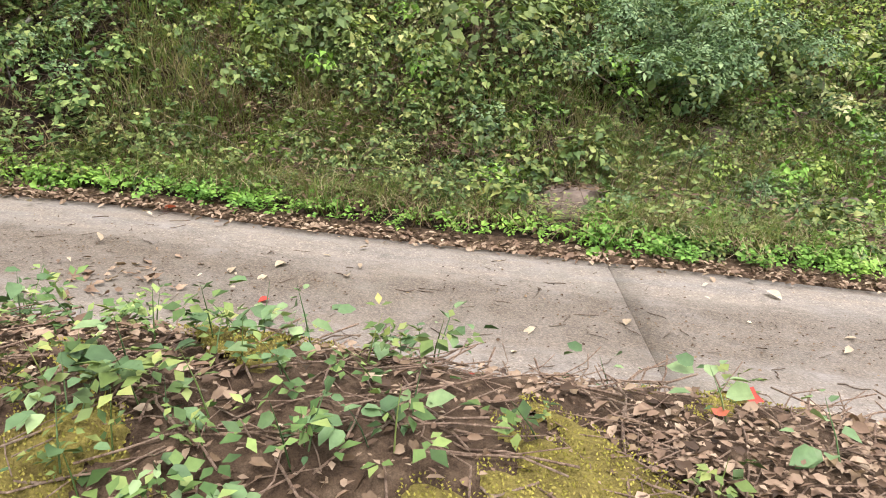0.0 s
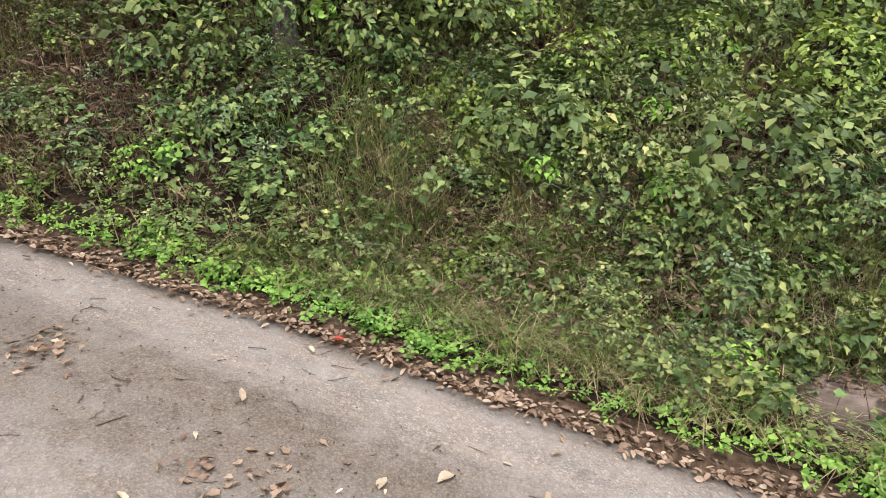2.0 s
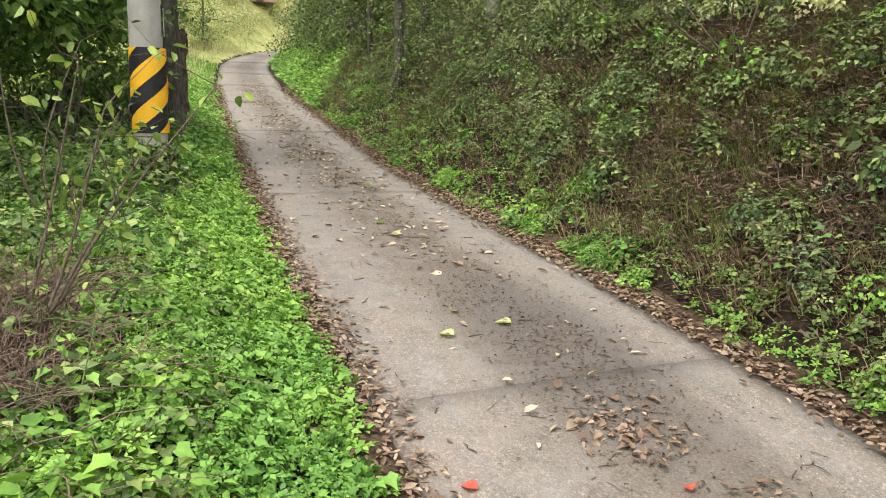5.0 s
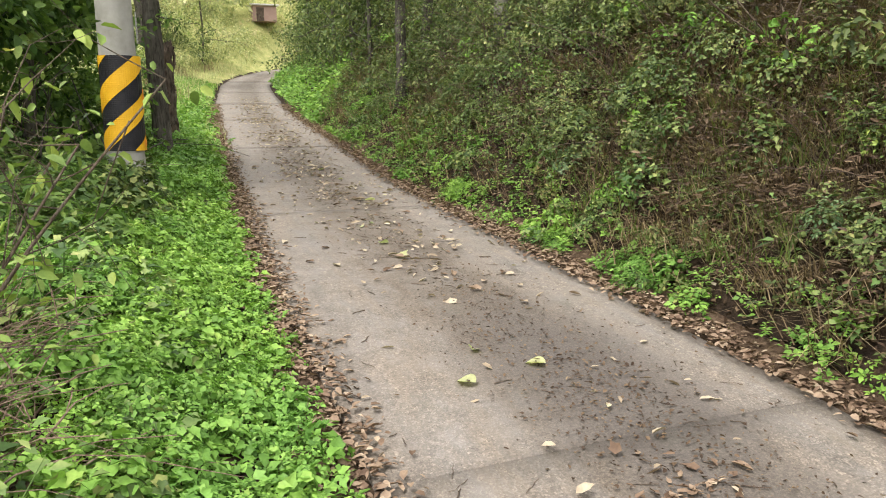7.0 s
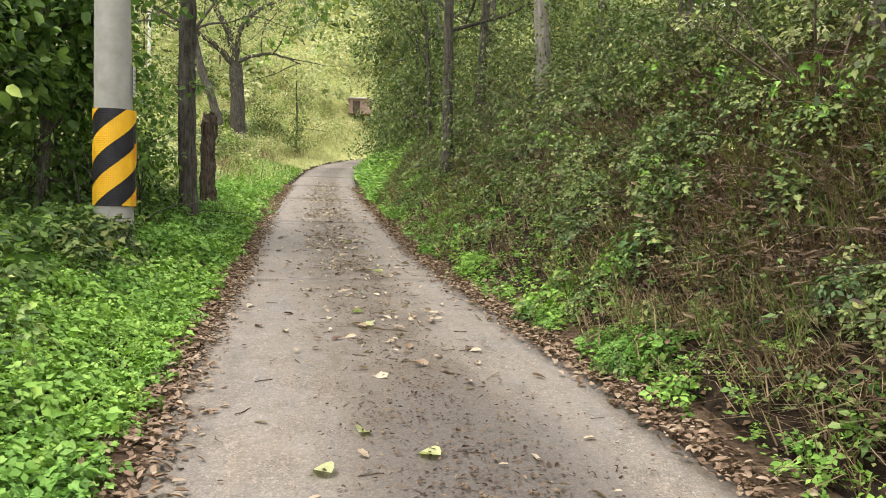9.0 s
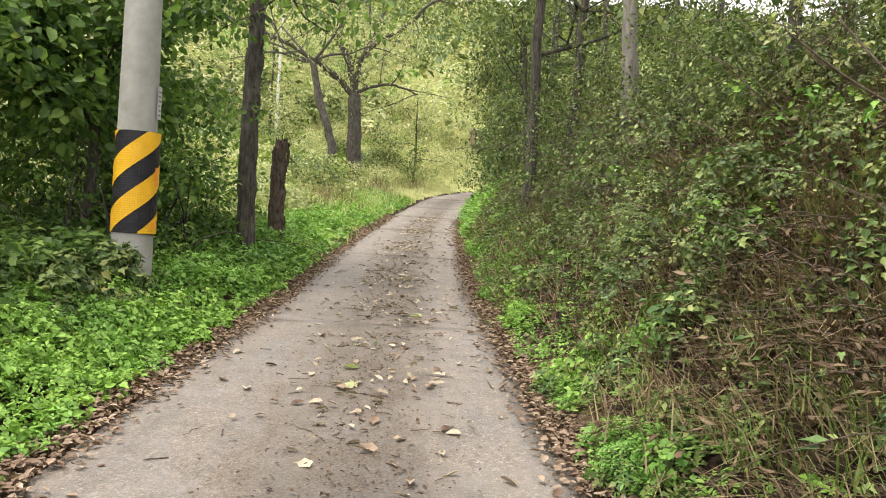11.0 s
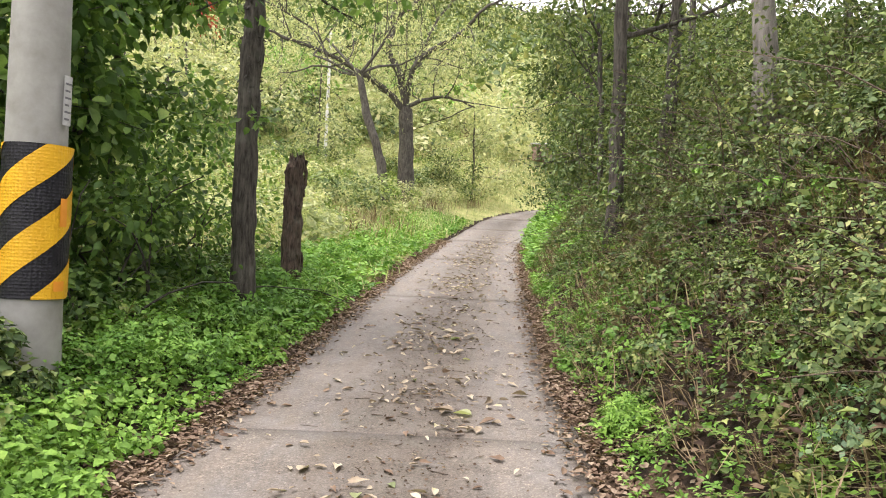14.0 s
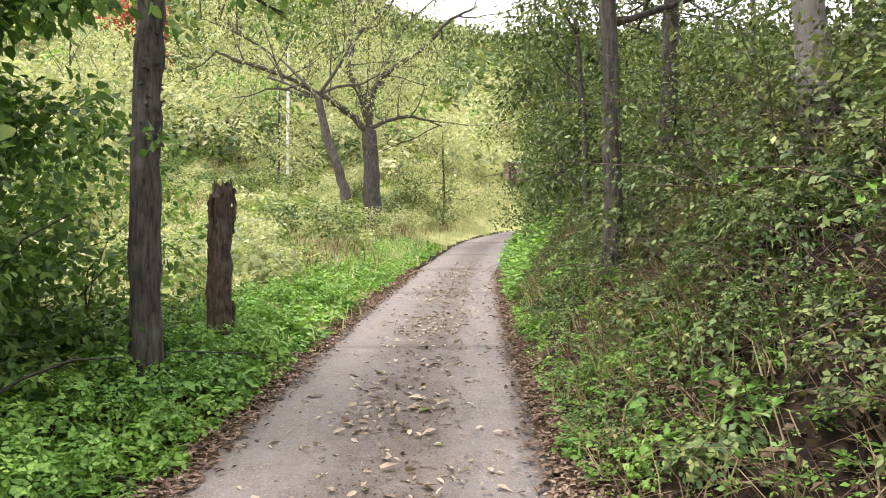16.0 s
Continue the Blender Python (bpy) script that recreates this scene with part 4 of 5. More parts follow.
fb = np.concatenate([fb, land(fb[:, 0], fb[:, 1])[:, None] + rng.uniform(0.05, 0.38, (len(fb), 1))], 1)
stuff("pole_foot_bushes", "dark leafy weeds hiding the pole's foot", "bushes", cushion(fb, 0.2, 0.075, 0.65, lobed, 0.75, UPZ), M_HERB)
pb = scatter(260, -3.5, 1.4, 8.6, 15.5, lambda x, y: smooth(left_u(x, y), 1.2, 1.7))
pb[:, 2] += rng.uniform(0.1, 0.42, len(pb))
stuff("verge_bushes", "waist-high dark green bushes round the pole", "bushes", cushion(pb, 0.32, 0.10, 0.6, lobed, 0.42, UPZ), M_DARK)
pb = scatter(300, -3.2, 1.6, 12.6, 18.0, lambda x, y: smooth(left_u(x, y), 1.25, 1.5))
pb[:, 2] += rng.uniform(0.1, 2.4, len(pb))
stuff("shade_bushes", "dense shaded bushes behind the pole", "bushes", cloud_leaves(pb, 0.42, 42, 0.09, 0.6, 0.8), M_DARK)
ss = scatter(130, -2.8, 1.4, 12.4, 16.0, lambda x, y: smooth(left_u(x, y), 1.3, 1.6))
bb = scatter(1100, 2.5, 16, 40, 66, lambda x, y: smooth(left_u(x, y), 1.4, 2.2))
bb[:, 2] += rng.uniform(0.05, 0.7, len(bb))
stuff("bend_field_scrub", "yellow-green grass and scrub behind the bend", "scrub", cloud_leaves(bb, 0.5, 42, 0.16, 0.45, 0.7, True), M_LIGHT)
dk2 = np.array([[3.4, 46.0, 0]]) + rng.normal(size=(26, 3)) * [0.7, 0.8, 0]
dk2[:, 2] = land(dk2[:, 0], dk2[:, 1]) + rng.uniform(0.6, 2.4, len(dk2))
stuff("dark_field_bush", "dark green bush beyond the field tree", "bush", cloud_leaves(dk2, 0.5, 60, 0.14, 0.5, 0.8, True), M_OLIVE)
fld = scatter(7000, -14, 7.0, 17, 60, lambda x, y: smooth(left_u(x, y), 0.2, 0.8) * (0.4 + 0.6 * smooth(y, 40, 20)))
stuff("field_grass", "yellow-green tall grass of the field", "grass", grass(np.repeat(fld, 5, 0) + rng.normal(size=(len(fld) * 5, 3)) * [0.25, 0.25, 0], np.repeat(0.28 + 0.37 * smooth(fld[:, 1], 22, 32), 5), 0.6, 0.022, 3), M_LIGHT)
dg = scatter(2600, -14, 4.6, 18, 60, lambda x, y: smooth(left_u(x, y), 0.8, 1.8) * smooth(wav(x, y, 0.5, 51), -0.1, 0.4))
stuff("field_dry_grass", "dry brownish grass patches of the field", "grass", grass(np.repeat(dg, 8, 0) + rng.normal(size=(len(dg) * 8, 3)) * [0.2, 0.2, 0], 0.8, 0.6, 0.025, 3), M_STRAW)
ob_ = scatter(800, -14, 3.0, 22, 60, lambda x, y: smooth(left_u(x, y), 1.5, 3) * smooth(wav(x, y, 0.4, 55), 0.0, 0.5))
ob_[:, 2] += rng.uniform(0.1, 1.1, len(ob_))
stuff("field_bushes", "green bushes scattered over the field", "bushes", cushion(ob_, rng.uniform(0.3, 0.7, len(ob_)), 0.13, 0.55, chips, 0.4, UPZ), M_OLIVE)
fw = scatter(1600, -14, 4.6, 17, 60, lambda x, y: smooth(left_u(x, y), 1.0 + 0.6 * smooth(y, 28, 40), 2.4))
fw[:, 2] += rng.uniform(0.05, 0.8, len(fw)) * (0.4 + 0.6 * smooth(left_u(fw[:, 0], fw[:, 1]), 0.5, 3))
stuff("field_weeds", "yellow-green bushes and weeds of the field", "weeds", cushion(fw[::2], rng.uniform(0.25, 0.6, len(fw[::2])), 0.12, 0.55, chips, 0.4, UPZ), M_LIGHT)
stuff("field_green_weeds", "fresh green weeds of the field", "weeds", cushion(fw[1::4], rng.uniform(0.25, 0.55, len(fw[1::4])), 0.12, 0.55, chips, 0.4, UPZ), M_LIME)
near = scatter(2600, 1.0, 4.2, 15.0, 40, lambda x, y: smooth(left_u(x, y), 0.1, 0.3) * smooth(left_u(x, y), 2.6, 1.4))
stuff("field_edge_herbs", "bright green weeds at the field edge", "weeds", herbs(near, 0.22, 9, 0.09, 1.0, 0.62, False), M_FRESH)

# strip at the bank's foot
def off_block(p):
    """Leaves the stone block's face free of weeds."""
    return p[((p[:, 0] - 6.45) / 0.5) ** 2 + ((p[:, 1] + 0.62) / 0.36) ** 2 > 1]


foot_w = lambda y: 0.45 + 1.1 * (1 - smooth(y, -1, 4)) + 0.35 * smooth(y, 9, 12)
foot = off_block(scatter(9000, 5.2, 8.0, -6, 26, lambda x, y: smooth(right_v(x, y), 0.05, 0.25) * (1 - smooth(right_v(x, y), foot_w(y), 2 * foot_w(y))) * (0.5 + 0.5 * smooth(wav(x, y, 1.3, 5), -0.5, 0.3))))
stuff("bank_foot_weeds", "fresh green weeds at the foot of the bank", "weeds", herbs(foot, 0.14, 8, 0.05, 1.0, 0.7, False, (-0.3, 0, 0), trio), M_FRESH)
ft = off_block(scatter(2600, 5.2, 8.2, -6, 22, lambda x, y: smooth(right_v(x, y), 0.14, 0.35) * (1 - smooth(right_v(x, y), foot_w(y), 1.6 * foot_w(y))) * smooth(wav(x, y, 1.1, 25), -0.35, 0.35)))
ft[:, 2] += rng.uniform(0.0, 0.1, len(ft))
stuff("bank_foot_clumps", "mounded fresh green weeds at the foot of the bank", "weeds", cushion(ft[::2], rng.uniform(0.08, 0.19, len(ft[::2])), 0.06, 0.75, lobed, 0.6), M_FRESH)
stuff("bank_foot_herbs", "mounded green herbs at the foot of the bank", "weeds", cushion(ft[1::2], rng.uniform(0.08, 0.2, len(ft[1::2])), 0.055, 0.75, trio, 0.6), M_HERB)
fern = np.array([[5.78, 7.62, 0], [5.72, 9.0, 0], [5.75, 11.9, 0]])
fern[:, 2] = land(fern[:, 0], fern[:, 1]) + 0.03
stuff("bright_tufts", "rounded bright green feathery plants beside the lane", "weeds", cushion(fern, np.array([0.24, 0.2, 0.22]), 0.035, 0.4, trio, 0.8), M_FRESH)

# the bank: herbs, dead stalks, grass
d_bank = lambda x, y: smooth(right_v(x, y), 0.25, 0.6) * (1 - 0.8 * smooth(right_v(x, y), 3.5, 8))
tuffs = lambda x, y: (0.12 + 0.88 * smooth(wav(x, y, 6.5, 17) + 0.5 * wav(x, y, 1.2, 11), -0.45, 0.25))
lo_y = lambda y: 1 - smooth(y, 2.0, 4.0)
wear = lambda y: smooth(y, 3.8, 6.0) * (1 - 0.85 * smooth(y, 8.6, 11.0))
bank = off_block(scatter(10000, 5.6, 14, -8, 24, lambda x, y: d_bank(x, y) * tuffs(x, y) * (1 - 0.6 * wear(y) * smooth(wav(x, y, 1.4, 12), -0.6, 0.1))))
tall_b = 0.30 + 0.16 * wav(bank[:, 0], bank[:, 1], 2.1, 15)
stuff("bank_herbs", "tangled green weeds and vines on the bank", "weeds", herbs(bank[::2], tall_b[::2], 13, np.where(bank[::2, 1] > 6.5, 0.045, 0.06), 0.8, 0.72, False, (-0.5, 0, 0.2), lobed), M_HERB)
stuff("bank_vines", "tangled vines and small-leaved weeds on the bank", "weeds", herbs(bank[1::2], tall_b[1::2], 13, np.where(bank[1::2, 1] > 6.5, 0.042, 0.055), 0.8, 0.7, False, (-0.5, 0, 0.2), trio), M_OLIVE)
# mounded species, each in patches of its own
for nm, lab, m, n_c, r0, r1, sz, shp, w_of in (
        ("bank_lobed_clumps", "mounded vines with lobed green leaves on the bank", M_HERB, 500, 0.12, 0.34, 0.085, lobed, lambda x, y: (1 - 0.75 * wear(y)) * (1 - 0.5 * lo_y(y))),
        ("bank_olive_clumps", "mounded olive green herbs on the bank", M_OLIVE, 420, 0.12, 0.32, 0.07, trio, lambda x, y: (1 - 0.7 * wear(y)) * (1 - 0.5 * lo_y(y))),
        ("bank_fresh_clumps", "fresh green leafy clumps on the bank", M_FRESH, 110, 0.10, 0.24, 0.065, lobed, lambda x, y: 1 - 0.5 * smooth(right_v(x, y), 1.5, 3)),
        ("bank_yellow_clumps", "yellowing vine leaves on the bank", M_LIME, 330, 0.07, 0.22, 0.06, lobed, lambda x, y: (0.15 + 0.85 * lo_y(y)) * smooth(right_v(x, y), 0.8, 1.5)),
        ("bank_blue_clumps", "blue-green leafy clumps on the bank", M_BLUE, 170, 0.10, 0.28, 0.06, trio, lambda x, y: 0.35 + 0.65 * lo_y(y))):
    key = len(nm) + sz * 100
    pos = off_block(scatter(n_c * 14, 5.7, 13, -8, 24, lambda x, y: 0.8 * smooth(right_v(x, y), 0.45, 0.9) * (1 - 0.75 * smooth(right_v(x, y), 3.0, 6.5)) * w_of(x, y) * smooth(wav(x, y, 1.25, key), -0.25, 0.35)))[:n_c]
    pos[:, 2] += rng.uniform(-0.02, 0.28, len(pos))
    rad_, by = rng.uniform(r0, r1, len(pos)), pos[:, 1] > 6.5
    stuff(nm, lab, "weeds", join(cushion(pos[~by], rad_[~by], sz * 0.74, 0.7, shp, 0.44), cushion(pos[by], rad_[by] * 0.8, sz * 0.6, 0.7, shp, 0.36)), m)
# withered stalks hang down in the worn stretch
wz = off_block(scatter(5200, 5.7, 10, -6, 15, lambda x, y: smooth(right_v(x, y), 0.5, 0.9) * (1 - smooth(right_v(x, y), 2.6, 4.0)) * np.clip(wear(y) * 0.9 + (0.22 + 0.45 * lo_y(y)) * smooth(wav(x, y, 1.3, 37), -0.2, 0.4), 0, 1)))
stuff("bank_withered_plants", "withered brown plants drooping over the bank", "dead plants", herbs(wz, 0.34, 13, 0.062, 0.8, 0.3, True, (-0.4, 0, 0), blades), M_WITHER)
bank2 = off_block(scatter(13000, 5.6, 13, -8, 24, lambda x, y: d_bank(x, y) * (0.3 + 0.7 * smooth(wav(x, y, 0.9, 21), -0.3, 0.5))))
stuff("bank_dry_leaves", "withered brown leaves caught in the bank's weeds", "dead leaves", herbs(bank2[::3], 0.22, 9, 0.055, 0.9, 0.5, False, (-0.3, 0, 0.2), lobed), M_WITHER)
blade = off_block(scatter(15000, 5.6, 13, -8, 24, lambda x, y: d_bank(x, y) * np.clip(0.12 + 0.6 * smooth(wav(x, y, 0.8, 31), -0.1, 0.5) + 0.75 * wear(y) + 0.25 * lo_y(y), 0, 1)))
stuff("bank_dead_grass", "dead straw-coloured grass on the bank", "grass", grass(np.repeat(blade, 9, 0) + rng.normal(size=(len(blade) * 9, 3)) * [0.07, 0.07, 0.0], 0.40, 1.15, 0.011, 3, (-0.7, 0)), M_STRAW)
gl = off_block(scatter(30000, 5.6, 10, -6, 17, lambda x, y: 0.8 * smooth(right_v(x, y), 0.2, 0.4) * (1 - smooth(right_v(x, y), 2.5, 4.0))))
stuff("bank_ground_litter", "brown leaves rotting on the bank's soil", "dead leaves", (lambda q: chips(gl + [0, 0, 0.02], rand_dirs(len(gl)) * [1, 1, 0.4], rand_dirs(len(gl), 1.5), q, q * 0.55))(rng.uniform(0.035, 0.085, len(gl))), M_WITHER)
blade = scatter(3500, 5.6, 12, -6, 24, lambda x, y: d_bank(x, y) * smooth(wav(x, y, 1.0, 41), 0.0, 0.6))
stuff("bank_green_grass", "long green grass tufts on the bank", "grass", grass(np.repeat(blade, 10, 0) + rng.normal(size=(len(blade) * 10, 3)) * [0.06, 0.06, 0.0], 0.45, 1.0, 0.011, 4, (-0.6, 0)), M_GRASS)
fg = off_block(scatter(5600, 5.8, 9.0, -5, 3.6, lambda x, y: smooth(right_v(x, y), 0.35, 0.7) * (1 - smooth(right_v(x, y), 1.8, 3.0)) * (0.25 + 0.75 * smooth(wav(x, y, 1.7, 47), -0.3, 0.4))))
half_g = rng.random(len(fg)) < 0.55
stuff("foot_green_grass", "green grass tufts at the foot of the bank", "grass", grass(np.repeat(fg[half_g], 9, 0) + rng.normal(size=(half_g.sum() * 9, 3)) * [0.05, 0.05, 0.0], 0.42, 0.9, 0.010, 4, (-0.5, 0)), M_GRASS)
stuff("foot_dry_grass", "dry grass tufts at the foot of the bank", "grass", grass(np.repeat(fg[~half_g], 9, 0) + rng.normal(size=((~half_g).sum() * 9, 3)) * [0.05, 0.05, 0.0], 0.42, 1.0, 0.009, 4, (-0.6, 0)), M_HAY)
# leafy clumps that stand out of the bank's tangle
for nm, m, n_c, rad in (("bank_pale_clumps", M_LIGHT, 46, 0.26), ("bank_green_clumps", M_FRESH, 40, 0.24), ("bank_dark_clumps", M_OLIVE, 60, 0.36)):
    bc = scatter(n_c * 5, 5.9, 12, -6, 22, lambda x, y: 0.5 * smooth(right_v(x, y), 0.8, 1.4) * (1 - 0.6 * smooth(right_v(x, y), 3, 6)))[:n_c]
    if m is M_LIGHT:
        # the pale ones stand higher up the bank
        bc[:, 0] += 1.5 * (1 - smooth(right_v(bc[:, 0], bc[:, 1]), 1.2, 3.0))
        bc[:, 2] = land(bc[:, 0], bc[:, 1])
    bc[:, 2] += rng.uniform(0.2, 0.6, len(bc))
    sub = np.repeat(bc, 5, 0) + rng.normal(size=(len(bc) * 5, 3)) * rad * [0.8, 0.9, 0.5]
    stuff(nm, "leafy clumps standing out of the bank's weeds", "shrubs", cushion(sub, rad * 0.55, 0.058, 0.65, lobed, 0.3), m)
hol = np.array([[7.25, 4.2, 2.1]]) + rng.normal(size=(40, 3)) * [0.3, 0.75, 0.5]
stuff("bank_tree_sprays", "leafy sprays hanging before the bank tree", "shrubs", cloud_leaves(hol, 0.24, 26, 0.07, 0.5, 0.4), M_HERB)
dk = scatter(420, 5.9, 8.6, 8.5, 20, lambda x, y: 0.5 * smooth(right_v(x, y), 0.7, 1.2))
dk[:, 2] += rng.uniform(0.1, 0.45, len(dk))
stuff("bank_leafy_shrubs", "small green shrubs growing thickly on the bank", "shrubs", cushion(dk, rng.uniform(0.12, 0.28, len(dk)), 0.05, 0.65, trio, 0.42), M_OLIVE)
vc = scatter(420, 0.6, 3.0, 12.2, 22, lambda x, y: 0.5 * smooth(left_u(x, y), 0.3, 0.6) * (1 - smooth(left_u(x, y), 1.3, 1.9)))
vc[:, 2] += rng.uniform(0.05, 0.3, len(vc))
stuff("verge_clumps", "bright green leafy clumps round the trunks", "weeds", cushion(vc, 0.18, 0.065, 0.7, trio, 0.5, UPZ), M_FRESH)
pale = np.array([[8.3, -1.9, 0.9]]) + rng.normal(size=(46, 3)) * [0.4, 0.75, 0.32]
stuff("pale_bush", "pale grey-green leafy bush on the bank", "bush", cushion(pale, 0.24, 0.075, 0.5, trio, 0.5), M_BLUE)
# bare stalks and brambles
st = scatter(6000, 5.7, 11, -6, 22, lambda x, y: d_bank(x, y) * smooth(right_v(x, y), 0.8, 1.1))
k = 5


def stalks(roots, l0, l1, r=0.0045, up=1.0, bowed=0.55):
    q = np.linspace(0, 1, k)[None, :, None]
    hd = rand_dirs(len(roots), up)
    bow = rand_dirs(len(roots)) * [1, 1, 0.2]
    ln = rng.uniform(l0, l1, len(roots))[:, None, None]
    pts = roots[:, None] + hd[:, None] * q * ln + bow[:, None] * q ** 2 * ln * bowed - [0, 0, 1] * q ** 3 * ln * 0.3
    return tubes(pts, np.linspace(r, r * 0.35, k)[None] * rng.uniform(0.6, 1.6, (len(roots), 1)), 3)


stuff("shade_stems", "thin dark stems of the shaded bushes", "stalks", stalks(ss, 1.0, 2.6, 0.013, 3.0, 0.25), M_BARK)
stuff("bank_stalks", "dry brown stalks and brambles on the bank", "stalks", stalks(st, 0.35, 1.2), M_TWIG)
# shrubs up the hill
sh = scatter(1700, 6.4, 20, -10, 40, lambda x, y: smooth(right_v(x, y), 1.4, 2.6) * (1 - 0.6 * smooth(right_v(x, y), 5, 10)))
sh[:, 2] += rng.uniform(0.1, 1.0, len(sh))
cl = (sh[::2, 1] > 6) & (sh[::2, 1] < 17) & (right_v(sh[::2, 0], sh[::2, 1]) < 4.0)
stuff("hill_shrubs", "dense green undergrowth of the wooded hill", "shrubs", join(cushion(sh[::2][~cl], rng.uniform(0.3, 0.65, (~cl).sum()), 0.10, 0.6, chips, 0.36), cushion(sh[::2][cl], rng.uniform(0.2, 0.45, cl.sum()), 0.055, 0.6, chips, 0.36)), M_OLIVE)
sh = scatter(620, 7.4, 18, -9, 6, lambda x, y: lo_y(y) * smooth(right_v(x, y), 2.2, 4.2))
sh[:, 2] += rng.uniform(0.3, 1.3, len(sh))
stuff("hill_light_shrubs", "yellow-green undergrowth of the wooded hill", "shrubs", cushion(sh, rng.uniform(0.2, 0.45, len(sh)), 0.06, 0.6, chips, 0.3), M_LIME)
bw = scatter(6000, 5.6, 14, 22, 50, lambda x, y: smooth(right_v(x, y), 0.1, 0.3) * (1 - smooth(right_v(x, y), 1.5, 4)))
stuff("bend_weeds", "green weeds on the bank towards the bend", "weeds", herbs(bw, 0.34, 14, 0.10, 0.9, 0.7, False, (-0.5, -0.3, 0), chips), M_FRESH)
# thicket over the lane's edge towards the bend
sh = scatter(850, 5.8, 9.5, 10.0, 44, lambda x, y: smooth(right_v(x, y), 0.75, 1.2))
sh[:, 2] += rng.uniform(0.15, 2.1, len(sh)) * smooth(sh[:, 1], 8, 13)
stuff("bend_thicket", "dense olive thicket along the lane", "shrubs", cloud_leaves(sh, 0.5, 75, 0.055 + 0.0016 * (sh[:, 1] - 10), 0.5, 0.8, True), M_OLIVE)
st = scatter(1700, 5.8, 9.5, 9, 40, lambda x, y: smooth(right_v(x, y), 1.2, 1.7))
stuff("thicket_stalks", "bare thin stems of the thicket", "stalks", stalks(st, 0.7, 1.8, 0.007, 2.0), M_TWIG)
st = scatter(620, 5.8, 9.0, 8.5, 16, lambda x, y: smooth(right_v(x, y), 0.8, 1.2) * (1 - smooth(right_v(x, y), 2.4, 3.2)))
stuff("thicket_brambles", "pale brown brambles arching over the bank", "stalks", stalks(st, 0.35, 0.95, 0.0035, 1.1, 0.8), M_TWIG)

# ---- fallen leaves and twigs ----
def litter(pts, size, wide=0.42, shape=None):
    """Fallen leaves lying flat, a little curled."""
    n = len(pts)
    a = rng.uniform(0, 2 * np.pi, n)
    d = np.stack([np.cos(a), np.sin(a), rng.normal(size=n) * 0.22], 1)
    nor = unit(rng.normal(size=(n, 3)) * 0.32 + [0, 0, 1])
    ln = size * rng.uniform(0.5, 1.4, n)
    return (shape or lobed)(pts + [0, 0, 1] * rng.uniform(0.006, 0.03, (n, 1)), d, nor, ln, ln * wide * rng.uniform(0.6, 1.3, n), 0.4, 0.1)


def chips_flat(base, tip_dir, normal, length, width, fold=0.4, droop=0.1):
    return chips(base, tip_dir, normal, length, width)


def on_lane(p, lift=0.004):
    x, y = p[:, 0], p[:, 1]
    inside = (left_u(x, y) < 0.04) & (right_v(x, y) < 0.04)
    p[:, 2] = np.where(inside, road_z(y) + lift, land(x, y) + lift)
    return p


edge = scatter(260000, 2.0, 6.4, -6, 30, lambda x, y: np.exp(-((left_u(x, y) - 0.05) / 0.15) ** 2) * (0.4 + 0.6 * smooth(y, 3, 9)) * smooth(y, 1, 3) + np.exp(-((right_v(x, y) - 0.06 - 0.09 * smooth(y, 7, 11)) / (0.13 + 0.08 * smooth(y, 7, 11))) ** 2) * (0.55 + 0.45 * smooth(y, 2, 9)))
stuff("edge_leaf_litter", "dry brown leaves gathered along the lane's edges", "dead leaves", litter(on_lane(edge), 0.055, 0.5, blades), M_DRY)
mid_d = lambda x, y: np.exp(-((x - (left_x(y) + right_x(y)) / 2 - 0.2) / 0.55) ** 2) * (0.04 + 0.96 * smooth(y, 7, 14)) * (0.15 + 0.85 * smooth(wav(x, y, 1.5, 61), -0.2, 0.7))
lane = scatter(19000, 2.8, 6.2, -4, 34, lambda x, y: mid_d(x, y) + 0.012)
stuff("lane_leaf_litter", "scattered dry leaves on the middle of the lane", "dead leaves", litter(on_lane(lane), 0.078, 0.4, blades), M_PALE)
crumbs = scatter(13000, 2.8, 5.6, -3, 16, lambda x, y: np.exp(-((x - 4.2) / 0.5) ** 2) * (0.3 + 0.7 * smooth(wav(x, y, 1.9, 66), -0.2, 0.6)))
stuff("lane_crumbs", "crumbled leaf bits and grit on the lane", "debris", litter(on_lane(crumbs, 0.0), 0.018, 0.6, blades), M_WITHER)


def twig_arrays(p, l0, l1, r):
    n = len(p)
    a = rng.uniform(0, 2 * np.pi, n)
    d = np.stack([np.cos(a), np.sin(a), 0 * a], 1)
    s = np.stack([-d[:, 1], d[:, 0], 0 * a], 1)
    ln = rng.uniform(l0, l1, n)[:, None, None]
    q = np.linspace(-0.5, 0.5, 5)[None, :, None]
    bend = rng.normal(size=(n, 5, 1)) * 0.05
    pts = p[:, None] + d[:, None] * q * ln + s[:, None] * bend * ln + [0, 0, r + 0.002]
    return tubes(pts, np.full((n, 5), r) * rng.uniform(0.5, 1.3, (n, 1)), 4)


cr = on_lane(np.array([[4.25, 5.9, 0]]) + rng.normal(size=(900, 3)) * [0.33, 0.85, 0])
stuff("stain_crumbs", "dark crumbled leaves on the stained concrete", "debris", litter(cr, 0.026, 0.55, blades), M_WITHER)
tw = on_lane(scatter(620, 2.9, 5.4, -4, 20, lambda x, y: 0.2 + 0.8 * np.exp(-((x - 4.2) / 0.6) ** 2)))
stuff("lane_twigs", "small dark twigs scattered on the lane", "twigs", twig_arrays(tw, 0.03, 0.16, 0.003), M_TWIG)

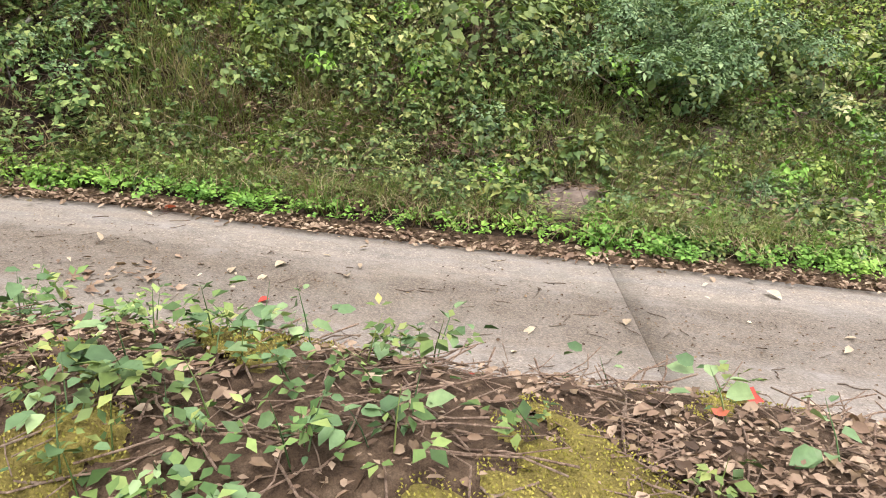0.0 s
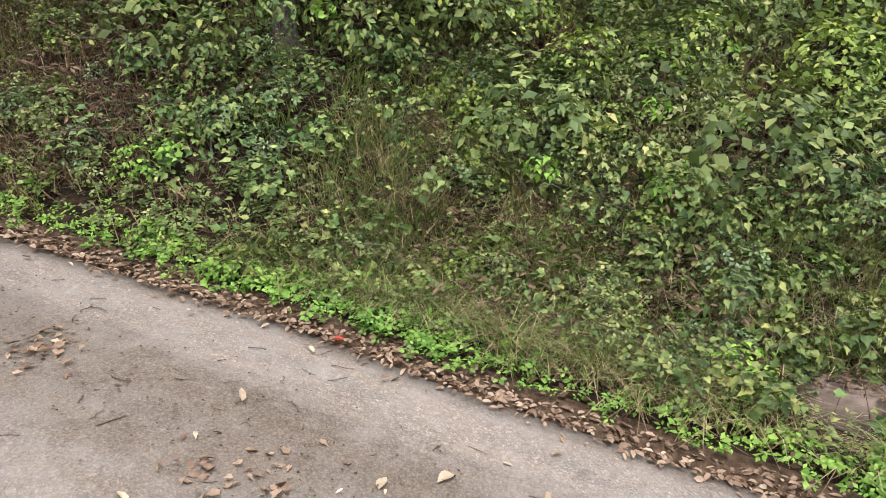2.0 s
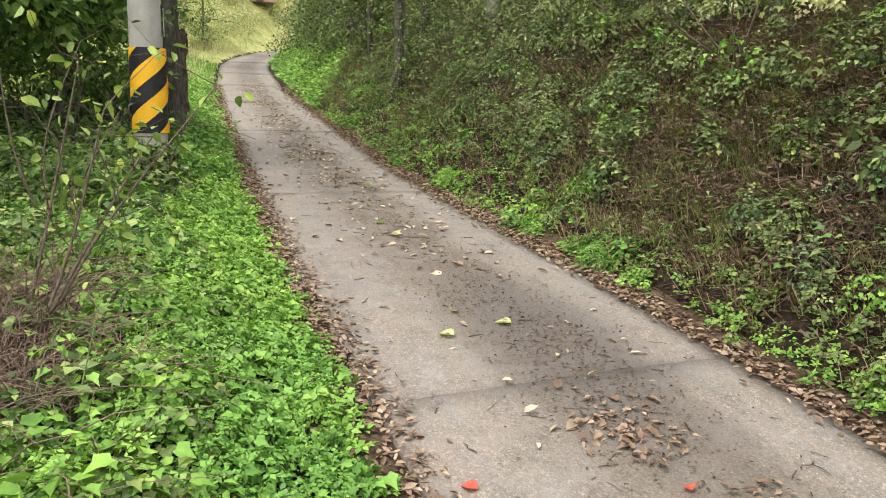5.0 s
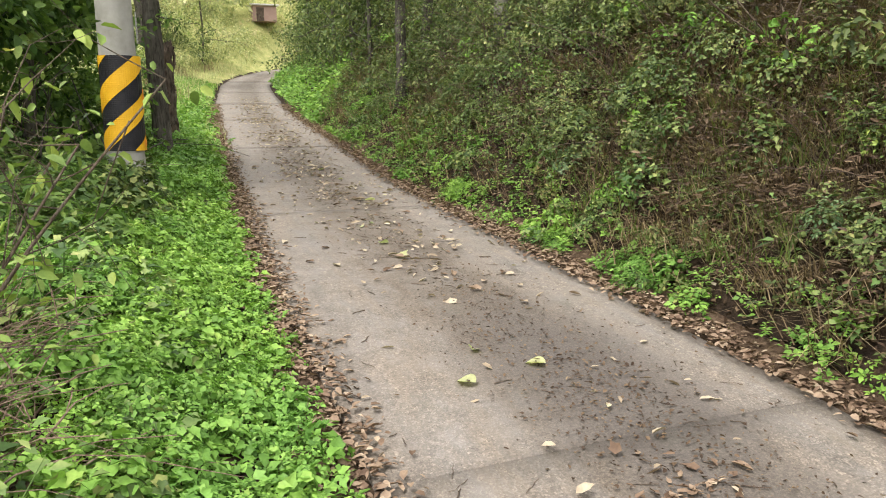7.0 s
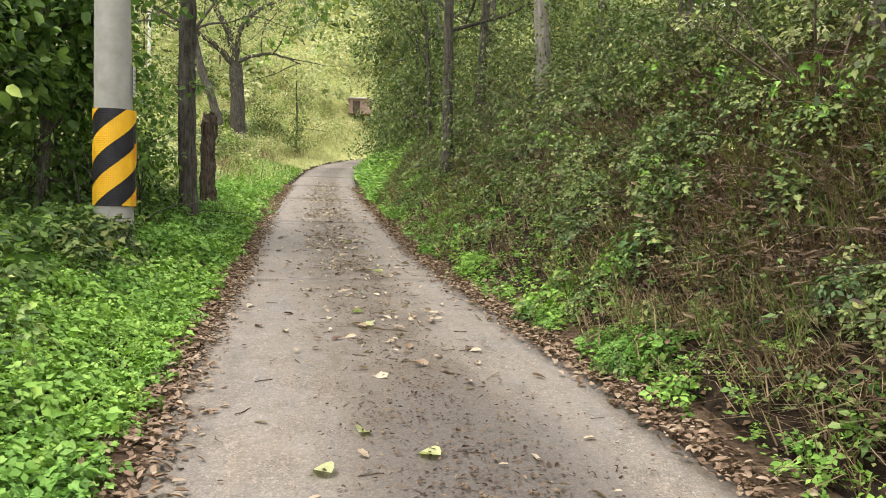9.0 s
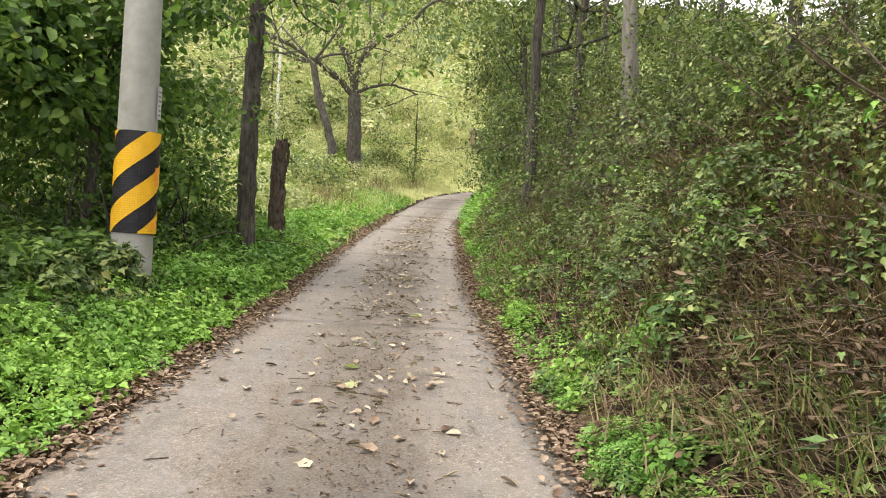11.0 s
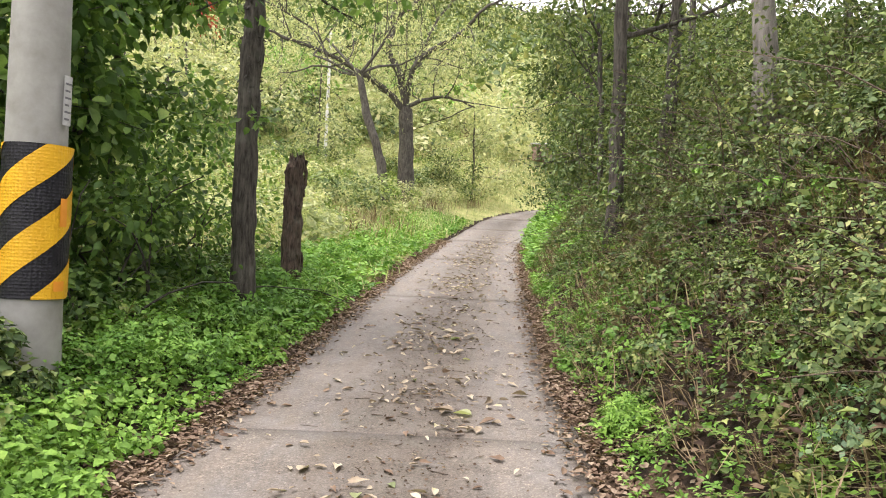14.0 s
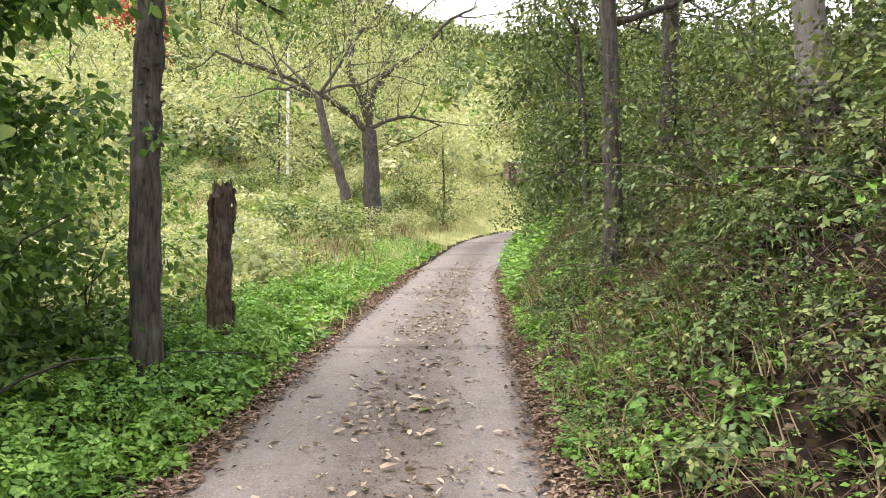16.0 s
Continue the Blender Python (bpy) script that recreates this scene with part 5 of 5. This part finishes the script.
LEAF = []
for nm, m, w in (("brown", M_DRY, 0.45), ("pale", M_PALE, 0.5), ("green", M_LIGHT, 0.75), ("red", M_RED, 0.85)):
    vs, fs = fine_blades(np.zeros((1, 3)), np.array([[1.0, 0, 0.08]]), np.array([[0.05, 0.1, 1.0]]), 0.12, 0.12 * w, 0.45, 0.16)
    LEAF.append(mesh_np("fallen_leaf", vs + [-0.06, 0, 0.012], fs, m))
WORDS = ("curled dry brown fallen leaf on the concrete", "pale withered fallen leaf on the concrete", "yellow-green fallen leaf on the concrete", "red fallen leaf on the concrete lane")


def fallen(x, y, kind, grow_by):
    ob = add("fallen_leaf", LEAF[kind], None, WORDS[kind], "leaf", "leaves on the lane")
    ob.matrix_world = Matrix.LocRotScale((x, y, float(road_z(y)) + 0.006), Euler((rng.normal() * 0.15, rng.normal() * 0.12, rng.uniform(0, 6.28))), (grow_by, grow_by, grow_by))


for x, y, kind, k_size in [(4.03, 6.24, 2, 1.2), (3.74, 6.58, 2, 1.0), (3.50, 6.11, 2, 1.2), (4.04, 3.96, 3, 0.7), (2.92, 4.26, 3, 0.8), (3.74, 4.66, 1, 1.1), (4.44, 4.83, 0, 1.0), (5.5, 2.5, 3, 0.9), (4.32, 1.62, 1, 0.9), (4.54, 1.38, 1, 1.1), (4.51, 0.94, 1, 0.8), (4.55, 12.34, 2, 1.3), (4.4, 12.4, 1, 1.6), (5.03, 12.99, 1, 1.4), (4.05, 9.2, 2, 1.0), (3.35, 9.0, 1, 1.1), (3.9, 1.3, 3, 0.6), (5.0, -1.95, 1, 1.3), (4.2, -0.8, 1, 0.9), (3.6, 1.7, 0, 1.0)]:
    fallen(x, y, kind, k_size)
pick = scatter(1400, 2.9, 5.3, 6, 17, lambda x, y: 0.45 * mid_d(x, y) + 0.02)[:260]
for x, y, _ in pick:
    fallen(x, y, int(rng.choice([0] * 9 + [1] * 6 + [2], 1)[0]), rng.uniform(0.5, 1.3))
pile = np.array([[4.0, 4.55, 0]]) + rng.normal(size=(130, 3)) * [0.17, 0.2, 0]
pile2 = np.array([[4.35, 3.75, 0]]) + rng.normal(size=(50, 3)) * [0.12, 0.12, 0]
pile3 = np.array([[3.9, 2.2, 0]]) + rng.normal(size=(60, 3)) * [0.25, 0.2, 0]
top = np.stack([rng.uniform(6.55, 6.98, 160), rng.uniform(-1.0, -0.45, 160), np.full(160, float(land(6.78, -0.72)) + 0.25)], 1)
stuff("block_leaves", "dead leaves lying on the stone block", "dead leaves", litter(top, 0.05, 0.5), M_WITHER)
stuff("leaf_pile", "small heaps of brown leaves on the lane", "dead leaves", litter(on_lane(np.concatenate([pile, pile2, pile3])), 0.07, 0.5), M_DRY)

# ---- the soil mound beside the lane ----
d_mound = lambda x, y: smooth(left_u(x, y), 0.0, 0.25) * smooth(y, 3.2, 2.2)
M_TURF = soil_mat("mossy_crust", [(0.3, (0.09, 0.07, 0.025)), (0.45, (0.16, 0.135, 0.04)), (0.6, (0.25, 0.22, 0.06)), (0.8, (0.19, 0.12, 0.06))], 9.0)


def mound_sheet(step, lift, mask):
    """A crust over the mound, where mask(x, y) lets it show."""
    X, Y = np.meshgrid(np.arange(0.7, 2.86, step), np.arange(-3.4, 2.9, step))
    k_ = np.arange(X.size).reshape(X.shape)
    q4 = np.stack([k_[:-1, :-1], k_[:-1, 1:], k_[1:, 1:], k_[1:, :-1]], -1).reshape(-1, 4)
    vv = np.stack([X.ravel(), Y.ravel(), land(X, Y).ravel()], 1)
    on = mask(vv[:, 0], vv[:, 1])
    vv[:, 2] += lift * np.clip(on, -0.5, 1) + 0.006 * wav(vv[:, 0], vv[:, 1], 24, 2) + 0.004 * rng.normal(size=len(vv))
    return vv, q4[(on[q4] > -0.3).all(1)]


moss_at = lambda x, y: smooth(wav(x, y, 5.2, 83) + 0.5 * wav(x, y, 15, 5), 0.1, 0.5) * smooth(left_u(x, y), 0.1, 0.3) * 1.6 - 0.6
stuff("mound_topsoil", "crumbly brown soil of the mound", "soil", mound_sheet(0.03, 0.012, lambda x, y: d_mound(x, y) * 2 - 0.6), M_TOPSOIL)
stuff("mound_moss_crust", "yellow-green moss crust on the mound", "moss", mound_sheet(0.025, 0.03, moss_at), M_TURF)
ml = scatter(60000, 0.7, 3.0, -3.5, 3, lambda x, y: d_mound(x, y) * (0.25 + 0.75 * smooth(wav(x, y, 2.2, 71), -0.5, 0.3)))
bare = rng.random(len(ml)) > 0.85 * (moss_at(ml[:, 0], ml[:, 1]) > 0)
ml = ml[bare]
tone = rng.random(len(ml))
stuff("mound_leaf_litter", "pale dead leaves covering the soil mound", "dead leaves", litter(ml[tone < 0.22] + [0, 0, 0.012], 0.036, 0.6, blades), M_DRY)
stuff("mound_rotten_leaves", "dark rotting leaves covering the soil mound", "dead leaves", litter(ml[tone > 0.82] + [0, 0, 0.012], 0.036, 0.55), M_WITHER)
stuff("mound_crumbs", "crumbled leaf bits on the soil mound", "debris", litter(ml[(tone >= 0.22) & (tone <= 0.82)] + [0, 0, 0.012], 0.017, 0.6, chips_flat), M_DRY)
mm = scatter(110000, 1.0, 2.9, -3.0, 1.6, lambda x, y: d_mound(x, y) * (moss_at(x, y) > 0))
mm[:, 2] += 0.03 + 0.004 * (1 + wav(mm[:, 0], mm[:, 1], 21, 4)) 
stuff("mound_moss", "yellow-green moss cushions on the mound", "moss", chips(mm, rand_dirs(len(mm), 1.2), rand_dirs(len(mm), 0.5), 0.008, 0.005), M_MOSS)
tw = scatter(1900, 0.9, 2.9, -3.2, 2.5, d_mound)
tw[:, 2] += 0.02
stuff("mound_twigs", "dry reddish twigs lying over the mound", "twigs", twig_arrays(tw, 0.10, 0.55, 0.0028), M_STEM)
mh = np.concatenate([scatter(620, 0.9, 2.6, 0.15, 2.6, lambda x, y: d_mound(x, y) * 0.5), scatter(60, 1.0, 2.6, -2.2, 0.2, lambda x, y: d_mound(x, y) * 0.6)])
stuff("mound_weeds", "green weeds growing on the mound", "weeds", herbs(mh[::2], 0.15, 9, 0.040, 0.9, 0.75, True, (0, 0, 0), trio), M_HERB)
stuff("mound_herbs", "blue-green herbs growing on the mound", "weeds", herbs(mh[1::2], 0.16, 9, 0.042, 0.9, 0.7, True, (0, 0, 0), blades), M_BLUE)
mr = scatter(40, 1.0, 2.8, -2.8, 2.0, d_mound)
stuff("mound_red_leaves", "a few red leaves on the mound", "dead leaves", litter(mr + [0, 0, 0.02], 0.04, 0.8), M_RED)

# ---- bare brush left of the lane ----
br = np.concatenate([np.array([[0.62, 6.2, 0]]) + rng.normal(size=(1300, 3)) * [0.26, 0.5, 0], np.array([[0.62, 5.1, 0]]) + rng.normal(size=(800, 3)) * [0.26, 0.35, 0]])
br[:, 2] = land(br[:, 0], br[:, 1])
stuff("dead_brush", "tangle of dead brown stalks beside the verge", "stalks", stalks(br, 0.3, 0.85, 0.0055, 1.0, 0.7), M_STEM)
bl = scatter(2600, -0.2, 1.4, 4.2, 7.4, lambda x, y: 1 - no_brush(x, y))
stuff("brush_leaf_litter", "brown leaves fallen under the dead brush", "dead leaves", litter(bl, 0.06, 0.5, blades), M_WITHER)


def bare_shrub(x, y, aim, label, leafm):
    """A leggy shrub: a few long stems with side twigs and some last leaves."""
    th = tagged(new("bare_shrub"), label, "shrub")
    b = at(x, y, -0.05)
    th.location = b
    tips = []
    for a in aim:
        out = []
        e = np.array(a)
        mid = (b + e) / 2 + rng.normal(size=3) * 0.08
        out.append(limb([b, mid, e], 0.014, 0.005, 6))
        for q in np.linspace(0.3, 1, 7):
            p = b * (1 - q) + e * q + (mid - (b + e) / 2) * 4 * q * (1 - q)
            grow(p, rand_dirs(1, 0.3)[0], rng.uniform(0.25, 0.6), 0.005, 1, out, tips, 0.2, 2)
        v, f = join(*out)
        add("stem", mesh_np("stem", v - b, f, M_TWIG, True), th)
    tips = np.array(tips)
    tips = tips[rng.random(len(tips)) < 0.25]
    ends = np.repeat(np.array(aim), 3, 0) + rng.normal(size=(3 * len(aim), 3)) * 0.09
    v, f = join(cloud_leaves(tips, 0.07, 2, 0.085, 0.5), cloud_leaves(ends, 0.06, 2, 0.10, 0.55, 0.8, False, 0.6))
    add("leaves", mesh_np("leaves", v - b, f, leafm), th)


bare_shrub(0.7, 5.7, [(1.1, 6.3, 1.9), (1.92, 6.5, 1.78), (0.3, 6.2, 2.1), (1.5, 6.2, 1.45), (1.25, 5.9, 1.62)], "leggy shrub with bare stems and few leaves", M_LIME)
bare_shrub(0.6, 8.6, [(0.85, 9.6, 2.2), (0.2, 9.0, 2.4), (1.2, 8.8, 1.5)], "leggy shrub with bare stems and few leaves", M_HERB)
bare_shrub(7.9, 8.3, [(7.2, 7.6, 3.2), (6.9, 8.6, 2.9), (8.2, 8.0, 3.9), (7.4, 9.2, 3.4)], "bare pale-branched shrub on the bank", M_HERB)

# exposed root on the bank
root = add("exposed_root", None, None, "pale curved root hanging out of the bank", "root")
rv_, rf_ = limb([(7.06, 4.34, 1.12), (6.90, 4.46, 0.92), (6.74, 4.44, 0.68), (6.58, 4.30, 0.48)], 0.02, 0.013, 8, 0.002)
add("root_stem", mesh_np("root_stem", rv_, rf_, M_GREY, True), root)

# ---- woods on the far hills ----
fw = scatter(1500, -70, 130, 180, 340, lambda x, y: 0.9)
fw[:, 2] += rng.uniform(0.3, 5.0, len(fw))
stuff("ridge_woods", "distant woods along the ridge", "woods", cloud_leaves(fw, 4.5, 26, 2.2, 0.6, 0.7, True), M_OLIVE)
fw = scatter(4200, -110, 90, 62, 190, lambda x, y: 0.2 + 0.8 * smooth(-np.abs(x), -90, -30))
fw[:, 2] += rng.uniform(0.3, 4.0, len(fw))
stuff("far_woods", "mixed green and yellow woods on far hills", "woods", cloud_leaves(fw, 2.2, 19, 0.92, 0.6, 0.9, True), M_OLIVE)
UP_FAR = unit(np.array([0.0, -0.5, 0.85]))
for nm, lab, m, n_c, key in (("far_light_woods", "yellow-green scrub on the far slope", M_LIGHT, 1500, 3), ("far_green_woods", "green bushes on the far slope", M_FRESH, 420, 6), ("far_olive_woods", "olive green trees on the far slope", M_OLIVE, 520, 9)):
    fw = scatter(n_c, -60, 30, 44, 130, lambda x, y: 0.9 * smooth(left_u(x, y), 3.0, 5.0) * smooth(wav(x, y, 0.22, key), -0.5, 0.3))
    fw[:, 2] += rng.uniform(0.1, 2.4, len(fw))
    stuff(nm, lab, "woods", cushion(fw, rng.uniform(0.7, 1.8, len(fw)), 0.36, 0.55, chips, 0.3, UP_FAR), m)
for nm, lab, m, n_c, key in (("side_woods", "yellow-green scrub on the side slope", M_LIGHT, 1000, 13), ("side_green_woods", "green scrub on the side slope", M_OLIVE, 700, 16)):
    fw = scatter(n_c, -70, -9, 8, 60, lambda x, y: 0.9 * smooth(wav(x, y, 0.25, key), -0.6, 0.2))
    fw[:, 2] += rng.uniform(0.2, 2.6, len(fw))
    stuff(nm, lab, "woods", cushion(fw, rng.uniform(0.7, 1.5, len(fw)), 0.36, 0.55, chips, 0.3, UP_FAR), m)

# larger leaves blown along the middle of the lane, and crumbs among them
ll = scatter(3400, 2.6, 6.2, 5.5, 30, lambda x, y: np.exp(-((x - (left_x(y) + right_x(y)) / 2 - 0.15) / 0.5) ** 2) * (0.15 + 0.85 * smooth(y, 6, 10)) * (0.25 + 0.75 * smooth(wav(x, y, 1.3, 77), -0.3, 0.5)))
pick = rng.random(len(ll)) < 0.55
stuff("lane_brown_leaves", "curled brown leaves blown along the lane", "dead leaves", litter(on_lane(ll[pick]), 0.085, 0.45), M_DRY)
stuff("lane_pale_leaves", "pale withered leaves blown along the lane", "dead leaves", litter(on_lane(ll[~pick]), 0.10, 0.45), M_PALE)
lc = scatter(16000, 2.6, 6.2, 3, 18, lambda x, y: np.exp(-((x - (left_x(y) + right_x(y)) / 2 - 0.1) / 0.45) ** 2) * (0.2 + 0.8 * smooth(wav(x, y, 2.1, 81), -0.2, 0.6)))
stuff("lane_fine_litter", "dark leaf crumbs and grit in the lane's middle", "debris", litter(on_lane(lc, 0.0), 0.022, 0.6, blades), M_WITHER)
